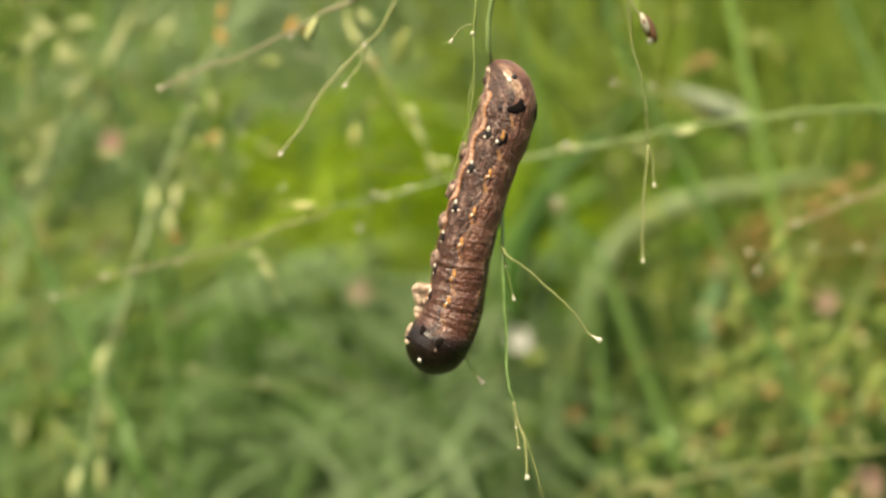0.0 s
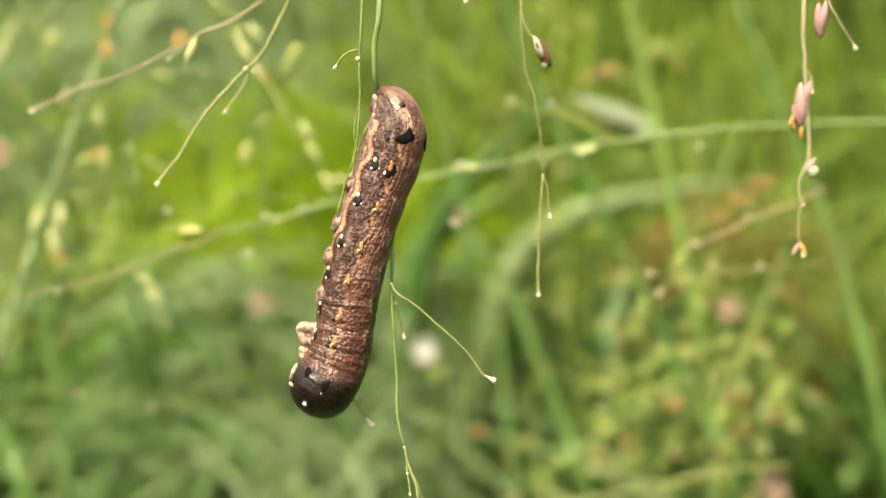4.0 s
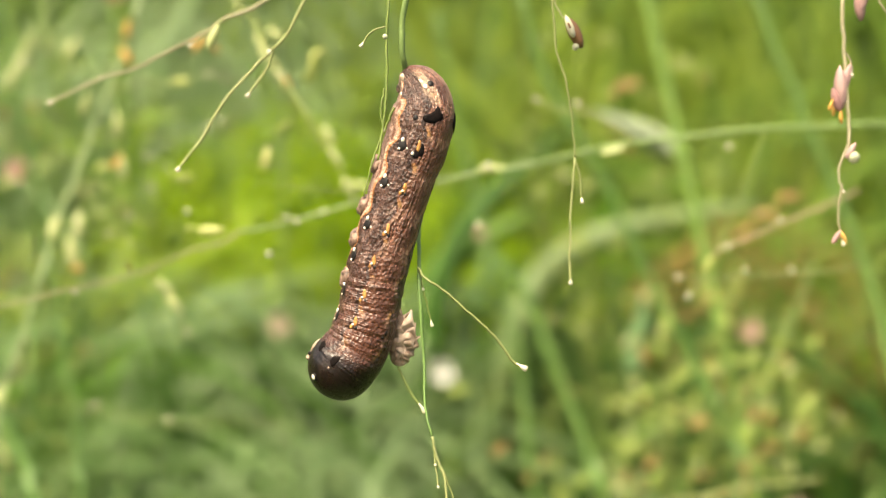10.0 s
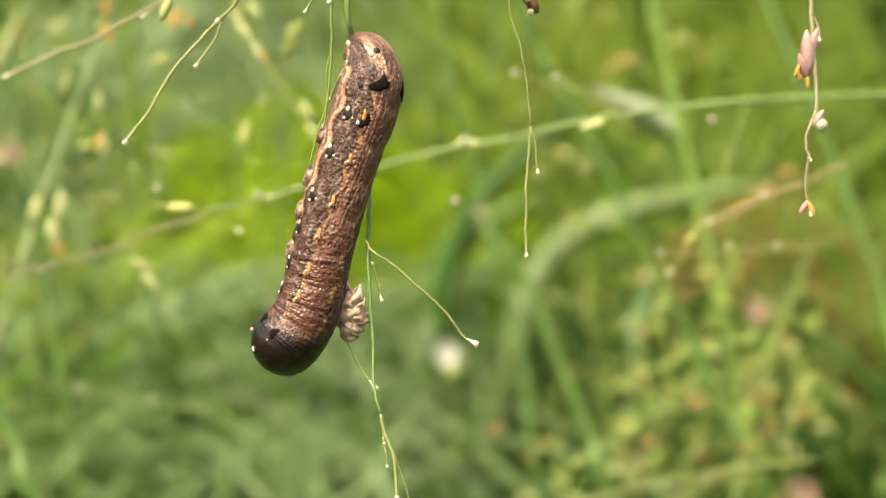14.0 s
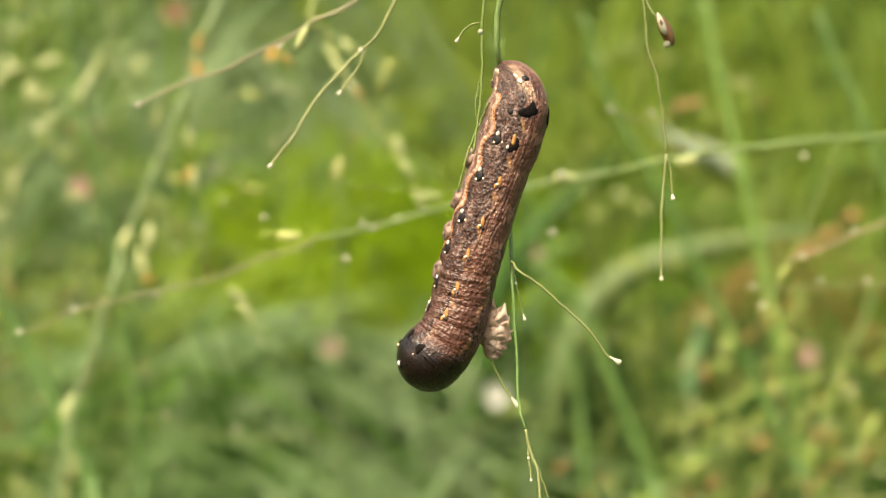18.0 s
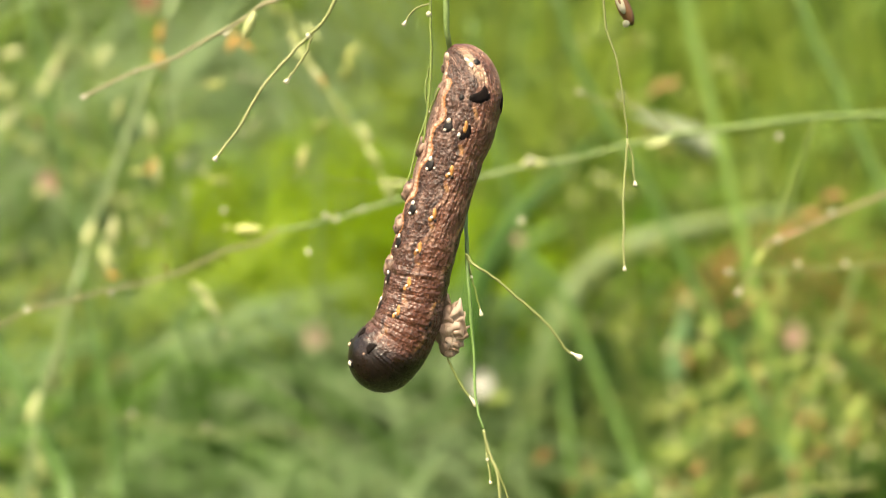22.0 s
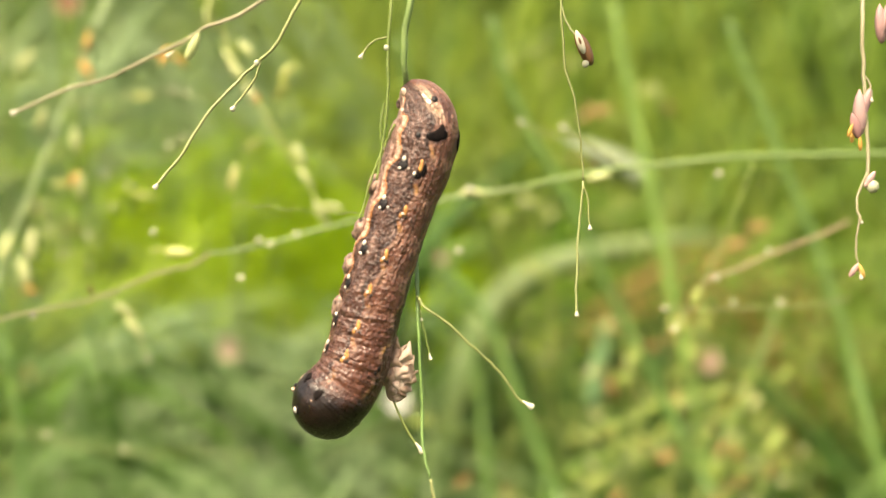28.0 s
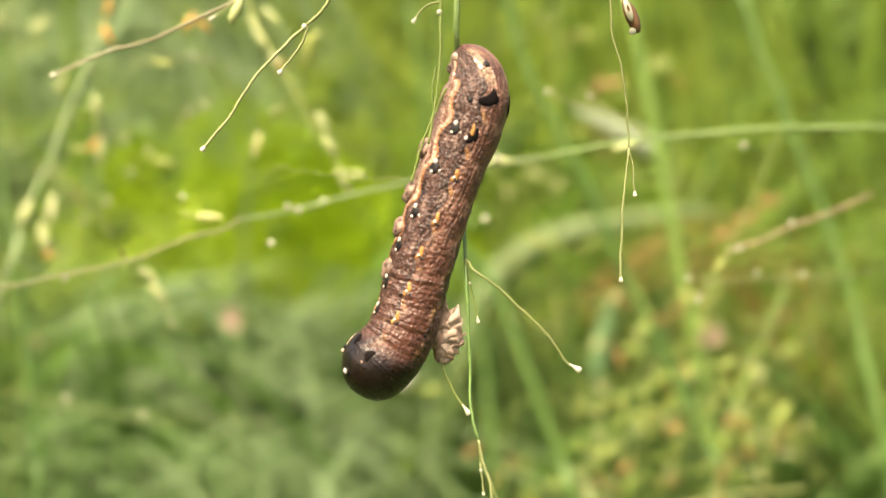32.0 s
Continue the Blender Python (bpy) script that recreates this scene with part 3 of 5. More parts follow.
def ring_part(name, s0, s1, pivot_at, label="", closed=(False, False)):
    """One ring of the body, bulging between its creases, wrinkled, with the lobed ridge of the side line; about a pivot on the axis."""
    n, k = 72, 31
    pivot = spine(pivot_at)[0]
    v, f, uv = [], [], []
    for i in range(k):
        q = i / (k - 1)
        s = s0 + (s1 - s0) * (q * 1.10 - 0.05)
        arch = math.sin(math.pi * min(1, max(0, q)))
        front = min(1, max(0, (s - 0.45) / 0.2))
        bulge = 0.972 + (0.028 + 0.012 * front) * arch ** 0.5
        if s0 > 0.78:
            bulge = 0.988 + 0.012 * arch ** 0.6
        for j in range(n):
            angle = 360 * j / n
            cx, cy = math.cos(radians(angle)), math.sin(radians(angle))
            rough = 1 + 0.020 * noise.noise((s * 38, cx * 3, cy * 3)) + 0.012 * noise.noise((s * 150, cx * 8, cy * 8))
            rough += 0.018 * (1 - front) * noise.noise((s * 22, cx * 11, cy * 11))
            rough += 0.011 * front * math.cos(q * math.pi * 6 + 2.4 * noise.noise((s0 * 50, angle / 40, 3))) * (0.6 + noise.noise((s * 20, angle / 50, 9)))
            a = (angle + 180) % 360 - 180
            off = a - side_line(s)
            lobe = 0.6 + 0.4 * math.sin(60 * s + 4.0) + 0.5 * noise.noise((s * 60, 5, 1))
            ridge = 0.055 * lobe * math.exp(-((off + 2) / 8) ** 2) - 0.035 * math.exp(-((off - 17) / 7) ** 2) - 0.03 * math.exp(-((off + 20) / 8) ** 2)
            ridge -= 0.018 * math.exp(-((a - back_edge(s) + 6) / 6) ** 2)
            p, _ = on_skin(min(1, max(0, s)), angle, bulge * (rough if s0 < 0.78 else 0.5 + 0.5 * rough) + (ridge if s0 < 0.78 else 0.3 * ridge if s0 < 0.83 else 0))
            v.append(p - pivot)
            uv.append((s, girth_at(s, angle)))
    for i in range(k - 1):
        for j in range(n):
            f.append((i * n + j, i * n + (j + 1) % n, (i + 1) * n + (j + 1) % n, (i + 1) * n + j))
    if closed[0]:
        f.append(tuple(range(n - 1, -1, -1)))
    if closed[1]:
        f.append(tuple((k - 1) * n + j for j in range(n)))
    ob = part(name, mesh(name, v, f, SKIN, True, uv), cat, label)
    ob.location = pivot
    return ob


def dab(name, parent, s, angle, long_, wide, mat, lift=0.0, height=0.35, lean=0.0, label="", lobes=0.0):
    """A low rounded spot on the skin, its long side along the body."""
    p, way = on_skin(s, angle, 1.0)
    _, d, r = spine(s)
    slope = (spine(min(1, s + 0.01))[2] - spine(s - 0.01)[2]) / (0.0386 * 0.02)
    z = (Vector(way) - Vector(d) * slope).normalized()
    x = (Vector(d) - z * z.dot(Vector(d))).normalized()
    turn = Matrix((x, z.cross(x), z)).transposed().to_4x4() @ Matrix.Rotation(radians(lean), 4, "Z")
    rows = [(0.01, -0.3), (0.7, -0.25), (1.0, 0.0), (0.85, 0.45), (0.5, 0.82), (0.12, 1.0)]
    v, f = lathe(rows, 12)
    v = [(q[0] * (1 + lobes * math.cos(k % 12 * math.pi / 2)), q[1] * (1 + lobes * math.cos(k % 12 * math.pi / 2)), q[2]) for k, q in enumerate(v)]
    v = [(q[0] * (1 + 0.4 * noise.noise((k % 12, s * 90, angle))), q[1] * (1 + 0.4 * noise.noise((k % 12, s * 70, angle + 3))), q[2]) for k, q in enumerate(v)]
    m = Matrix.Translation(Vector(p) + z * lift * MM) @ turn @ Matrix.Diagonal((long_ / 2 * MM, wide / 2 * MM, height * MM, 1))
    here = Matrix.Translation(-Vector(parent.location)) @ m
    return part(name, mesh(name, [here @ Vector(q) for q in v], f, mat), parent, label)


def skin_patch(name, parent, outline, mat, label):
    """A flat mark on the skin within an outline of (share of the length, angle)."""
    mid = np.mean(outline, 0)
    n, v, f = len(outline), [], []
    for share, out in ((1.0, 0.99), (0.92, 1.018), (0.5, 1.026)):
        v += [on_skin(*(mid + (np.array(q) - mid) * share), out)[0] - np.array(parent.location) for q in outline]
    v.append(on_skin(mid[0], mid[1], 1.028)[0] - np.array(parent.location))
    for k in range(n):
        e = (k + 1) % n
        f += [(k, e, n + e, n + k), (n + k, n + e, 2 * n + e, 2 * n + k), (2 * n + k, 2 * n + e, 3 * n)]
    return part(name, mesh(name, v, f, mat), parent, label)


rings = []
for i, (s0, s1) in enumerate(zip(RINGS, RINGS[1:])):
    name = "rump_segment" if i == 0 else "thorax_segment" if i > 7 else "body_segment"
    rings.append(ring_part(name, s0, s1, (s0 + s1) / 2, closed=(i == 0, False)))
# side spots: black, one to a ring, their glints painted as cream flecks; ochre dashes at the edge of the back
for i, s, a, e in ((2, 0.244, -21, None), (3, 0.354, -32, 8), (4, 0.478, -43, 0), (5, 0.574, -59, -10.5), (6, 0.672, -68, -13), (7, 0.754, -66, -14)):
    dab("spot", rings[i], s + 0.004, a, 1.4, 1.0, BLACK, 0.0, 0.13, label="glossy black spot")
    dab("fleck", rings[i], s - 0.011, a - 1, 0.60, 0.46, CREAM, 0.08, 0.16, label="cream fleck and painted glint")
    dab("fleck", rings[i], s + 0.017, a - 3, 0.34, 0.40, CREAM, 0.05, 0.12, label="cream fleck and painted glint")
    if i < 5:
        dab("fleck", rings[i], s + 0.010, a + 11, 0.30, 0.26, CREAM, 0.02, 0.10, label="pale fleck")
    if e is not None:
        dab("dash", rings[i], s + 0.004, e + 2, 1.25, 0.46, OCHRE, 0.01, 0.10, 10, "ochre dash")
        dab("dash", rings[i], s + 0.020, e - 3, 0.55, 0.40, OCHRE, 0.01, 0.09, -6, "ochre dash")
        dab("fleck", rings[i], s + 0.014, e - 1, 0.34, 0.32, CREAM, 0.05, 0.12, 0, "cream fleck and painted glint")
        dab("dot", rings[i], s + 0.020, e + 6, 0.42, 0.34, BLACK, 0.0, 0.08, 0, "black dot")
# paired black marks on the rump
WEDGE = [(0.158, 1), (0.152, 5), (0.148, 10), (0.143, 16), (0.135, 22), (0.125, 28), (0.129, 32), (0.138, 34), (0.143, 39), (0.150, 40), (0.158, 36), (0.162, 29), (0.168, 24), (0.170, 16), (0.169, 8), (0.164, 3)]
skin_patch("mark", rings[1], WEDGE, VELVET, "velvet black wedge")
skin_patch("mark", rings[1], [(s + 0.006, 110 - a) for s, a in WEDGE][::-1], VELVET, "velvet black wedge")
dab("mark", rings[2], 0.246, 15, 1.5, 0.62, VELVET, -0.02, 0.11, 8, "velvet black bar")
dab("mark", rings[2], 0.262, 9, 0.75, 0.7, VELVET, -0.02, 0.11, 0, "velvet black bar")
dab("dash", rings[2], 0.238, 8, 1.2, 0.50, OCHRE, 0.0, 0.12, 6, "ochre dash")
dab("fleck", rings[2], 0.262, 2, 0.48, 0.45, CREAM, 0.05, 0.13, 0, "cream fleck and painted glint")
dab("dot", rings[0], 0.073, 26, 0.80, 0.75, BLACK, 0.0, 0.14, 0, "black dot")
dab("fleck", rings[0], 0.076, 12, 0.7, 0.5, CREAM, -0.02, 0.13, 0, "cream fleck and painted glint")
dab("fleck", rings[0], 0.058, 9, 0.8, 0.34, CREAM, -0.02, 0.10, 12, "cream fleck and painted glint")
dab("dot", rings[1], 0.163, -10, 0.6, 0.6, BLACK, -0.02, 0.10, 0, "black dot")
dab("fleck", rings[0], 0.066, -52, 0.6, 0.42, CREAM, 0.0, 0.12, 0, "cream fleck and painted glint")
dab("dot", rings[7], 0.768, 52, 0.7, 0.55, BLACK, 0, 0.12, 0, "black dot")
dab("dot", rings[7], 0.780, 47, 0.4, 0.4, BLACK, 0, 0.10, 0, "black dot")
dab("fleck", rings[8], 0.832, -14, 0.7, 0.5, PROLEG, -0.03, 0.07, 20, "tan fleck")


def stub(name, i, s, angle, long_, wide, mat, label):
    """A soft proleg: a bulging stub with a ringed foot."""
    p, way = on_skin(s, angle, 0.78)
    rows = [(0.5, 0), (0.58, 0.2), (0.52, 0.36), (0.57, 0.5), (0.5, 0.66), (0.44, 0.8), (0.28, 0.95), (0.05, 1.0)]
    v, f = lathe(rows, 16)
    v = [tuple(np.array(q) * (1 + 0.22 * noise.noise((q[0] * 5 + s * 40, q[1] * 5, q[2] * 4 + angle)))) for q in v]
    m = Matrix.Translation(-Vector(rings[i].location)) @ along(p, way, 0, 1.0) @ Matrix.Diagonal((wide * MM, wide * MM, long_ * MM, 1))
    return part(name, mesh(name, [m @ Vector(q) for q in v], f, mat), rings[i], label)


for i, s in ((3, 0.318), (4, 0.436), (5, 0.532), (6, 0.643)):
    stub("proleg", i, s, -86, 1.30, 2.3, PROLEG, "stubby brown proleg")
    stub("proleg", i, s, -145, 1.35, 1.9, PROLEG, "stubby brown proleg")
dab("clasper", rings[0], 0.012, -40, 1.1, 0.9, LEG, -0.15, 0.35, 0, "pale grasping hind proleg")
stub("clasper", 0, 0.03, -125, 1.0, 1.2, PROLEG, "grasping hind proleg")
stub("clasper", 0, 0.03, -165, 1.3, 1.2, PROLEG, "grasping hind proleg")


def face():
    """The round head with its eye spot and mouthparts, turning on the neck."""
    pivot = spine(0.93)[0]
    n, v, f, uv = 36, [], [], []
    cuts = np.linspace(0.892, 0.9995, 18)
    for s in cuts:
        for j in range(n):
            p, _ = on_skin(s, 360 * j / n, 0.998 + 0.01 * noise.noise((s * 30, math.cos(6.283 * j / n) * 2, math.sin(6.283 * j / n) * 2)))
            v.append(p - pivot)
            uv.append((s, girth_at(s, 360 * j / n)))
    for i in range(len(cuts) - 1):
        for j in range(n):
            f.append((i * n + j, i * n + (j + 1) % n, (i + 1) * n + (j + 1) % n, (i + 1) * n + j))
    f.append(tuple((len(cuts) - 1) * n + j for j in range(n)))
    ob = part("head", mesh("head", v, f, SKIN, True, uv), cat, "smooth blackish head")
    ob.location = pivot
    return ob


head = face()
skin_patch("mark", rings[10], [(0.889 + 0.016 * math.cos(a) * (1 + 0.3 * math.sin(3 * a)), 2 + 8 * math.sin(a) * (1 + 0.25 * math.cos(2 * a))) for a in np.linspace(0, 6.283, 31)[:-1]], VELVET, "velvet black patch")
skin_patch("mark", rings[10], [(0.884 + 0.015 * math.cos(a) * (1 + 0.3 * math.sin(2 * a)), -37 + 7 * math.sin(a) * (1 + 0.25 * math.cos(3 * a))) for a in np.linspace(0, 6.283, 31)[:-1]], VELVET, "velvet black patch")
dab("eye_spot", head, 0.964, -17, 1.1, 1.1, BLACK, -0.02, 0.18, 0, "black ring round a white spot")
dab("fleck", head, 0.964, -17, 0.75, 0.62, CREAM, 0.10, 0.16, 0, "white spot")
dab("fleck", head, 0.915, 4, 0.3, 0.3, PROLEG, 0.0, 0.10, 0, "pale fleck")
dab("mouthpart", head, 0.908, -82, 2.0, 1.1, LEG, -0.05, 0.35, 10, "pale mouthparts")
dab("mouthpart", head, 0.936, -64, 0.6, 1.1, LEG, 0.0, 0.30, 0, "pale mouthparts")
dab("mouthpart", head, 0.925, -66, 0.5, 0.9, BLACK, 0.0, 0.25, 0, "dark mouthparts")


def true_leg(s, angle, long_, bend):
    """A short jointed leg, tapering to a claw."""
    p, way = on_skin(s, angle, 0.85)
    _, d, _ = spine(s)
    down = np.array(d)
    pts = [p, p + way * 0.45 * long_ * MM, p + (way * 0.74 + down * 0.10 * bend) * long_ * MM, p + (way * 0.66 + down * 0.36 * bend) * long_ * MM, p + (way * 0.42 + down * 0.72 * bend) * long_ * MM]
    line = smooth_line(pts, 5) - np.array(head.location)
    k = np.linspace(0, 1, len(line))
    v, f = tube_data(line, (0.78 - 0.30 * k + 0.06 * np.cos(k * 14)) * MM, 12)
    return part("leg", mesh("leg", v, f, LEG), head, "pale jointed leg")


legs = []
for s, a, l, b in ((0.742, -90, 2.7, 1.0), (0.750, -124, 2.6, 1.0), (0.79, -96, 1.7, 0.9), (0.79, -128, 1.7, 0.9), (0.835, -96, 1.2, 0.9), (0.835, -128, 1.2, 0.9)):
    legs.append(true_leg(s, a, l, b))

# ---- the seed head that carries it ----
near = thing("grass_panicle", V((150, 175, -500)), "open airy grass seed head, branchlets ending in pale cups", "grass", "seed heads")
tube("culm", [(150, 175, -500), (146, 180, -300), (140, 178, -100), (125, 172, 60), (95, 165, 95), (50, 158, 84), (10, 155, 74), (-30, 165, 66)], 1.1, 0.35, CULM, near, "", 8, 0.4, 9, (0.3, 0.55))
tube("stalk", [(1.01, 159.84, 28.24), (0.36, 153.68, 14.43), (0.10, 150.11, 4.76), (-0.46, 149.9, 0.57), (-0.46, 149.9, -2.42), (-0.22, 150.6, -4.39), (0.53, 154.8, -10.25), (1.18, 156.28, -18.82)], 0.40, 0.27, STALK_FRESH, near, "", 6, 0.10)
tube("stalk", [(0.90, 155.8, -15.0), (1.18, 156.28, -18.82), (1.52, 151.4, -24.34), (1.61, 147.6, -28.09), (1.98, 146.0, -32.98), (2.29, 145.0, -37.27), (2.45, 143.2, -41.2), (3.20, 141.6, -43.9)], 0.26, 0.13, CULM, near, "", 6, 0.10)
twig(near, [(1.60, 148.28, -26.79), (2.06, 147.90, -28.90)], 0.12, 0.10, STALK_PALE, 0.55)
twig(near, [(1.86, 148.06, -27.99), (2.38, 147.69, -30.11), (3.08, 147.21, -32.83)], 0.11, 0.10, STALK, 0.7)
twig(near, [(3.23, 141.51, -44.00), (3.86, 141.09, -46.37), (4.67, 140.67, -48.74), (5.02, 139.96, -52.80)], 0.15, 0.17, STALK_PALE, 1.0)
twig(near, [(3.29, 141.46, -44.30), (3.49, 141.25, -45.49), (3.62, 140.99, -46.97)], 0.10, 0.10, STALK_PALE, 0.6)
twig(near, [(3.50, 141.09, -46.38), (3.82, 140.83, -47.86), (3.95, 140.57, -49.35)], 0.10, 0.10, STALK_PALE, 0.6)
twig(near, [(4.29, 140.93, -47.26), (5.47, 140.41, -50.22), (6.92, 139.52, -55.28), (7.37, 139.00, -58.26), (7.87, 138.74, -59.69)], 0.09, 0.08, STALK_PALE, 0.85)
twig(near, [(1.49, 146.50, -26.25), (2.45, 144.49, -27.08), (4.29, 144.28, -28.29), (7.36, 143.83, -30.84), (10.43, 143.32, -33.75), (11.97, 142.94, -35.88), (13.20, 142.82, -36.55)], 0.14, 0.14, STALK_PALE, 1.1)
twig(near, [(-1.82, 159.84, 28.21), (-1.87, 153.14, 11.40), (-1.91, 150.11, 4.75), (-2.11, 149.05, -1.23), (-2.05, 148.31, -5.42), (-2.24, 147.68, -9.02), (-2.67, 147.10, -12.32), (-2.92, 146.72, -14.42)], 0.20, 0.12, STALK, 0.0)
twig(near, [(-2.33, 149.02, -6.69), (-2.56, 148.81, -7.90), (-2.67, 148.54, -9.41), (-2.40, 148.22, -11.22)], 0.12, 0.10, STALK, 0.6)
twig(near, [(-1.27, 148.65, -8.79), (-2.04, 148.33, -10.61), (-2.82, 148.01, -12.43), (-3.41, 147.69, -14.24), (-4.12, 147.26, -16.66), (-4.47, 146.95, -18.46)], 0.14, 0.10, STALK, 0.0)
twig(near, [(-2.16, 149.26, -0.03), (-3.14, 149.22, -0.27), (-4.12, 149.10, -0.93), (-4.85, 148.90, -2.07)], 0.10, 0.10, STALK_PALE, 0.75)
bead(near, (-2.29, 149.07, -1.11), 0.9)
twig(near, [(17.62, 166.50, 23.67), (16.97, 162.56, 11.90), (16.59, 159.33, 4.18), (17.25, 158.10, -2.83), (18.17, 157.59, -5.70), (19.09, 156.75, -10.49), (19.43, 155.96, -14.97)], 0.16, 0.11, STALK_PALE, 0.0)
twig(near, [(19.43, 155.98, -14.84), (19.11, 155.17, -19.46), (18.98, 154.49, -23.31), (18.92, 153.92, -26.52), (19.06, 153.47, -29.09)], 0.13, 0.15, STALK_PALE, 0.85)
twig(near, [(19.43, 155.90, -15.29), (20.02, 155.62, -16.89), (20.29, 155.10, -19.84)], 0.12, 0.12, STALK_PALE, 0.8)
twig(near, [(16.66, 159.28, 3.87), (17.25, 158.98, 2.15), (17.96, 158.80, 1.13), (18.55, 158.66, 0.37)], 0.12, 0.12, STALK_PALE, 0.0)
seed(near, (19.14, 158.50, -0.52), 118, 4.0, "brown", "spikelet", label="ripe brown spikelet with a white edge")
seed(near, (19.51, 158.84, -0.73), 112, 3.6, "brown", "spikelet", label="ripe brown spikelet with a white edge")
seed(near, (18.59, 157.31, 0.09), 112, 2.7, "white", "glume", label="papery pale glume")
seed(near, (18.42, 156.40, 0.24), 112, 0.8, "brown", "spot", label="brown spot")
bead(near, (19.40, 158.20, -2.24), 1.2)
# drooping branch with a pink floret
twig(near, [(53.83, 172.26, 24.57), (52.76, 168.23, 12.33), (51.88, 164.84, 3.64), (52.12, 163.90, -1.67), (52.42, 163.08, -6.32), (52.79, 162.38, -10.31), (52.81, 161.85, -13.31), (53.02, 161.61, -14.64)], 0.26, 0.20, STALK_BLUSH, 0.0)
twig(near, [(52.12, 163.78, -2.33), (53.02, 163.49, -3.99), (53.10, 163.24, -5.39)], 0.12, 0.12, STALK_BLUSH, 0.8)
twig(near, [(52.88, 161.85, -13.31), (51.80, 161.38, -15.98), (51.67, 161.08, -17.64), (52.23, 160.82, -19.11)], 0.16, 0.13, STALK_BLUSH, 0.6)
twig(near, [(52.09, 160.97, -18.31), (51.69, 160.55, -20.65), (51.71, 160.14, -22.98), (52.27, 159.73, -25.32)], 0.13, 0.12, STALK_BLUSH, 0.85)
bead(near, (53.43, 161.53, -15.11), 2.1)
seed(near, (51.75, 162.9, -6.9), 95, 5.2, "rose", "floret", label="small mauve-pink floret")
seed(near, (52.25, 163.4, -6.4), 74, 4.8, "rose", "floret", label="small mauve-pink floret")
seed(near, (51.15, 162.3, -8.3), 110, 3.0, "rose", "floret", label="small mauve-pink floret")
for u in ((50.4, 161.74, -8.84), (51.6, 161.48, -10.30), (51.0, 162.59, -9.5)):
    seed(near, u, random.uniform(50, 130), 1.6, "anther", "anther", label="orange anther")
seed(near, (51.44, 159.87, -24.52), 60, 1.9, "rose", "bract", label="reddish bract")
seed(near, (52.26, 159.86, -24.59), 115, 1.9, "anther", "bract", label="reddish bract")
seed(near, (53.03, 161.49, -14.29), 60, 2.2, "rose", "bract", label="pinkish bract")
# a second floret and a bare branchlet higher on it, and a branchlet hanging beside
seed(near, (53.55, 163.4, 3.2), 98, 4.4, "rose", "floret", label="small mauve-pink bud")
seed(near, (53.95, 163.1, 3.9), 84, 3.6, "rose", "floret", label="small mauve-pink bud")
twig(near, [(53.0, 166.0, 15.5), (53.9, 164.6, 9.6), (54.48, 163.5, 5.85), (56.04, 162.5, 2.75), (57.72, 162.0, 0.14)], 0.15, 0.11, STALK_BLUSH, 0.9)
twig(near, [(7.6, 162.0, 23.0), (8.63, 160.0, 16.33), (9.51, 158.0, 9.63), (9.98, 157.0, 5.36)], 0.14, 0.11, STALK_PALE, 1.0)
# branches drooping on the other side
a = [(-5.15, 164.57, 23.28), (-8.54, 164.42, 11.84), (-11.65, 165.02, 4.70), (-13.00, 164.56, 2.07), (-14.67, 163.98, -1.22), (-16.55, 163.63, -3.19)]
twig(near, a, 0.24, 0.2, STALK_PALE, 0.0)
twig(near, [(-16.28, 163.68, -2.93), (-18.69, 163.26, -5.30), (-22.04, 162.59, -9.12), (-24.59, 161.82, -13.46), (-26.60, 161.37, -16.03), (-27.54, 161.15, -17.28)], 0.19, 0.17, STALK_PALE, 1.0)
twig(near, [(-16.28, 163.68, -2.93), (-16.82, 163.34, -4.84), (-18.03, 162.99, -6.81), (-19.24, 162.70, -8.46)], 0.15, 0.14, STALK_PALE, 1.0)
bead(near, (-16.75, 163.61, -3.33), 1.0)
twig(near, [(4.2, 168.88, 26.56), (-4.26, 171.5, 12.1), (-10.37, 175.5, 7.85), (-13.85, 176.5, 6.25), (-17.33, 177.2, 3.95), (-20.8, 177.8, 1.75), (-24.27, 178.5, 0.45), (-28.1, 181.6, -1.7), (-33.9, 184.5, -4.45), (-38.3, 187.6, -6.5), (-43.7, 191, -7.95), (-47.7, 191, -9.85), (-51, 191, -11.45)], 0.28, 0.18, STALK_BLUSH, 1.3)
twig(near, [(-24.6, 178.6, 0.40), (-26.9, 178.4, -1.58), (-28.9, 178.2, -3.1)], 0.10, 0.09, STALK_PALE, 0.9)
seed(near, (-25.9, 178.4, -1.95), 65, 3.6, "pale", "spikelet")
seed(near, (-17.4, 177.2, 5.6), 10, 4.0, "green", "spikelet")
bead(near, (-19.79, 172.55, 5.07), 0.9)
bead(near, (-43.7, 191.0, -7.95), 0.9)
twig(near, [(9.16, 163.89, 19.43), (9.54, 162.51, 11.59), (10.22, 161.82, 7.68), (11.08, 161.53, 6.07)], 0.10, 0.10, STALK_PALE, 0.9)

thread = thing("silk_thread", V((-16.60, 182.69, -22.06)), "fine loose wavy silk thread", "thread")
tube("strand", [(-21.51, 182.69, -22.11), (-20.53, 182.82, -21.36), (-19.62, 182.79, -21.50), (-18.49, 182.72, -21.93), (-16.60, 182.72, -21.91), (-14.71, 182.65, -22.34), (-12.45, 182.66, -22.24), (-10.56, 182.60, -22.59), (-6.22, 173.51, -21.24), (-1.58, 157.05, -19.33)], 0.05, 0.05, STALK_PALE, thread, "", 5, 0.3, 4)

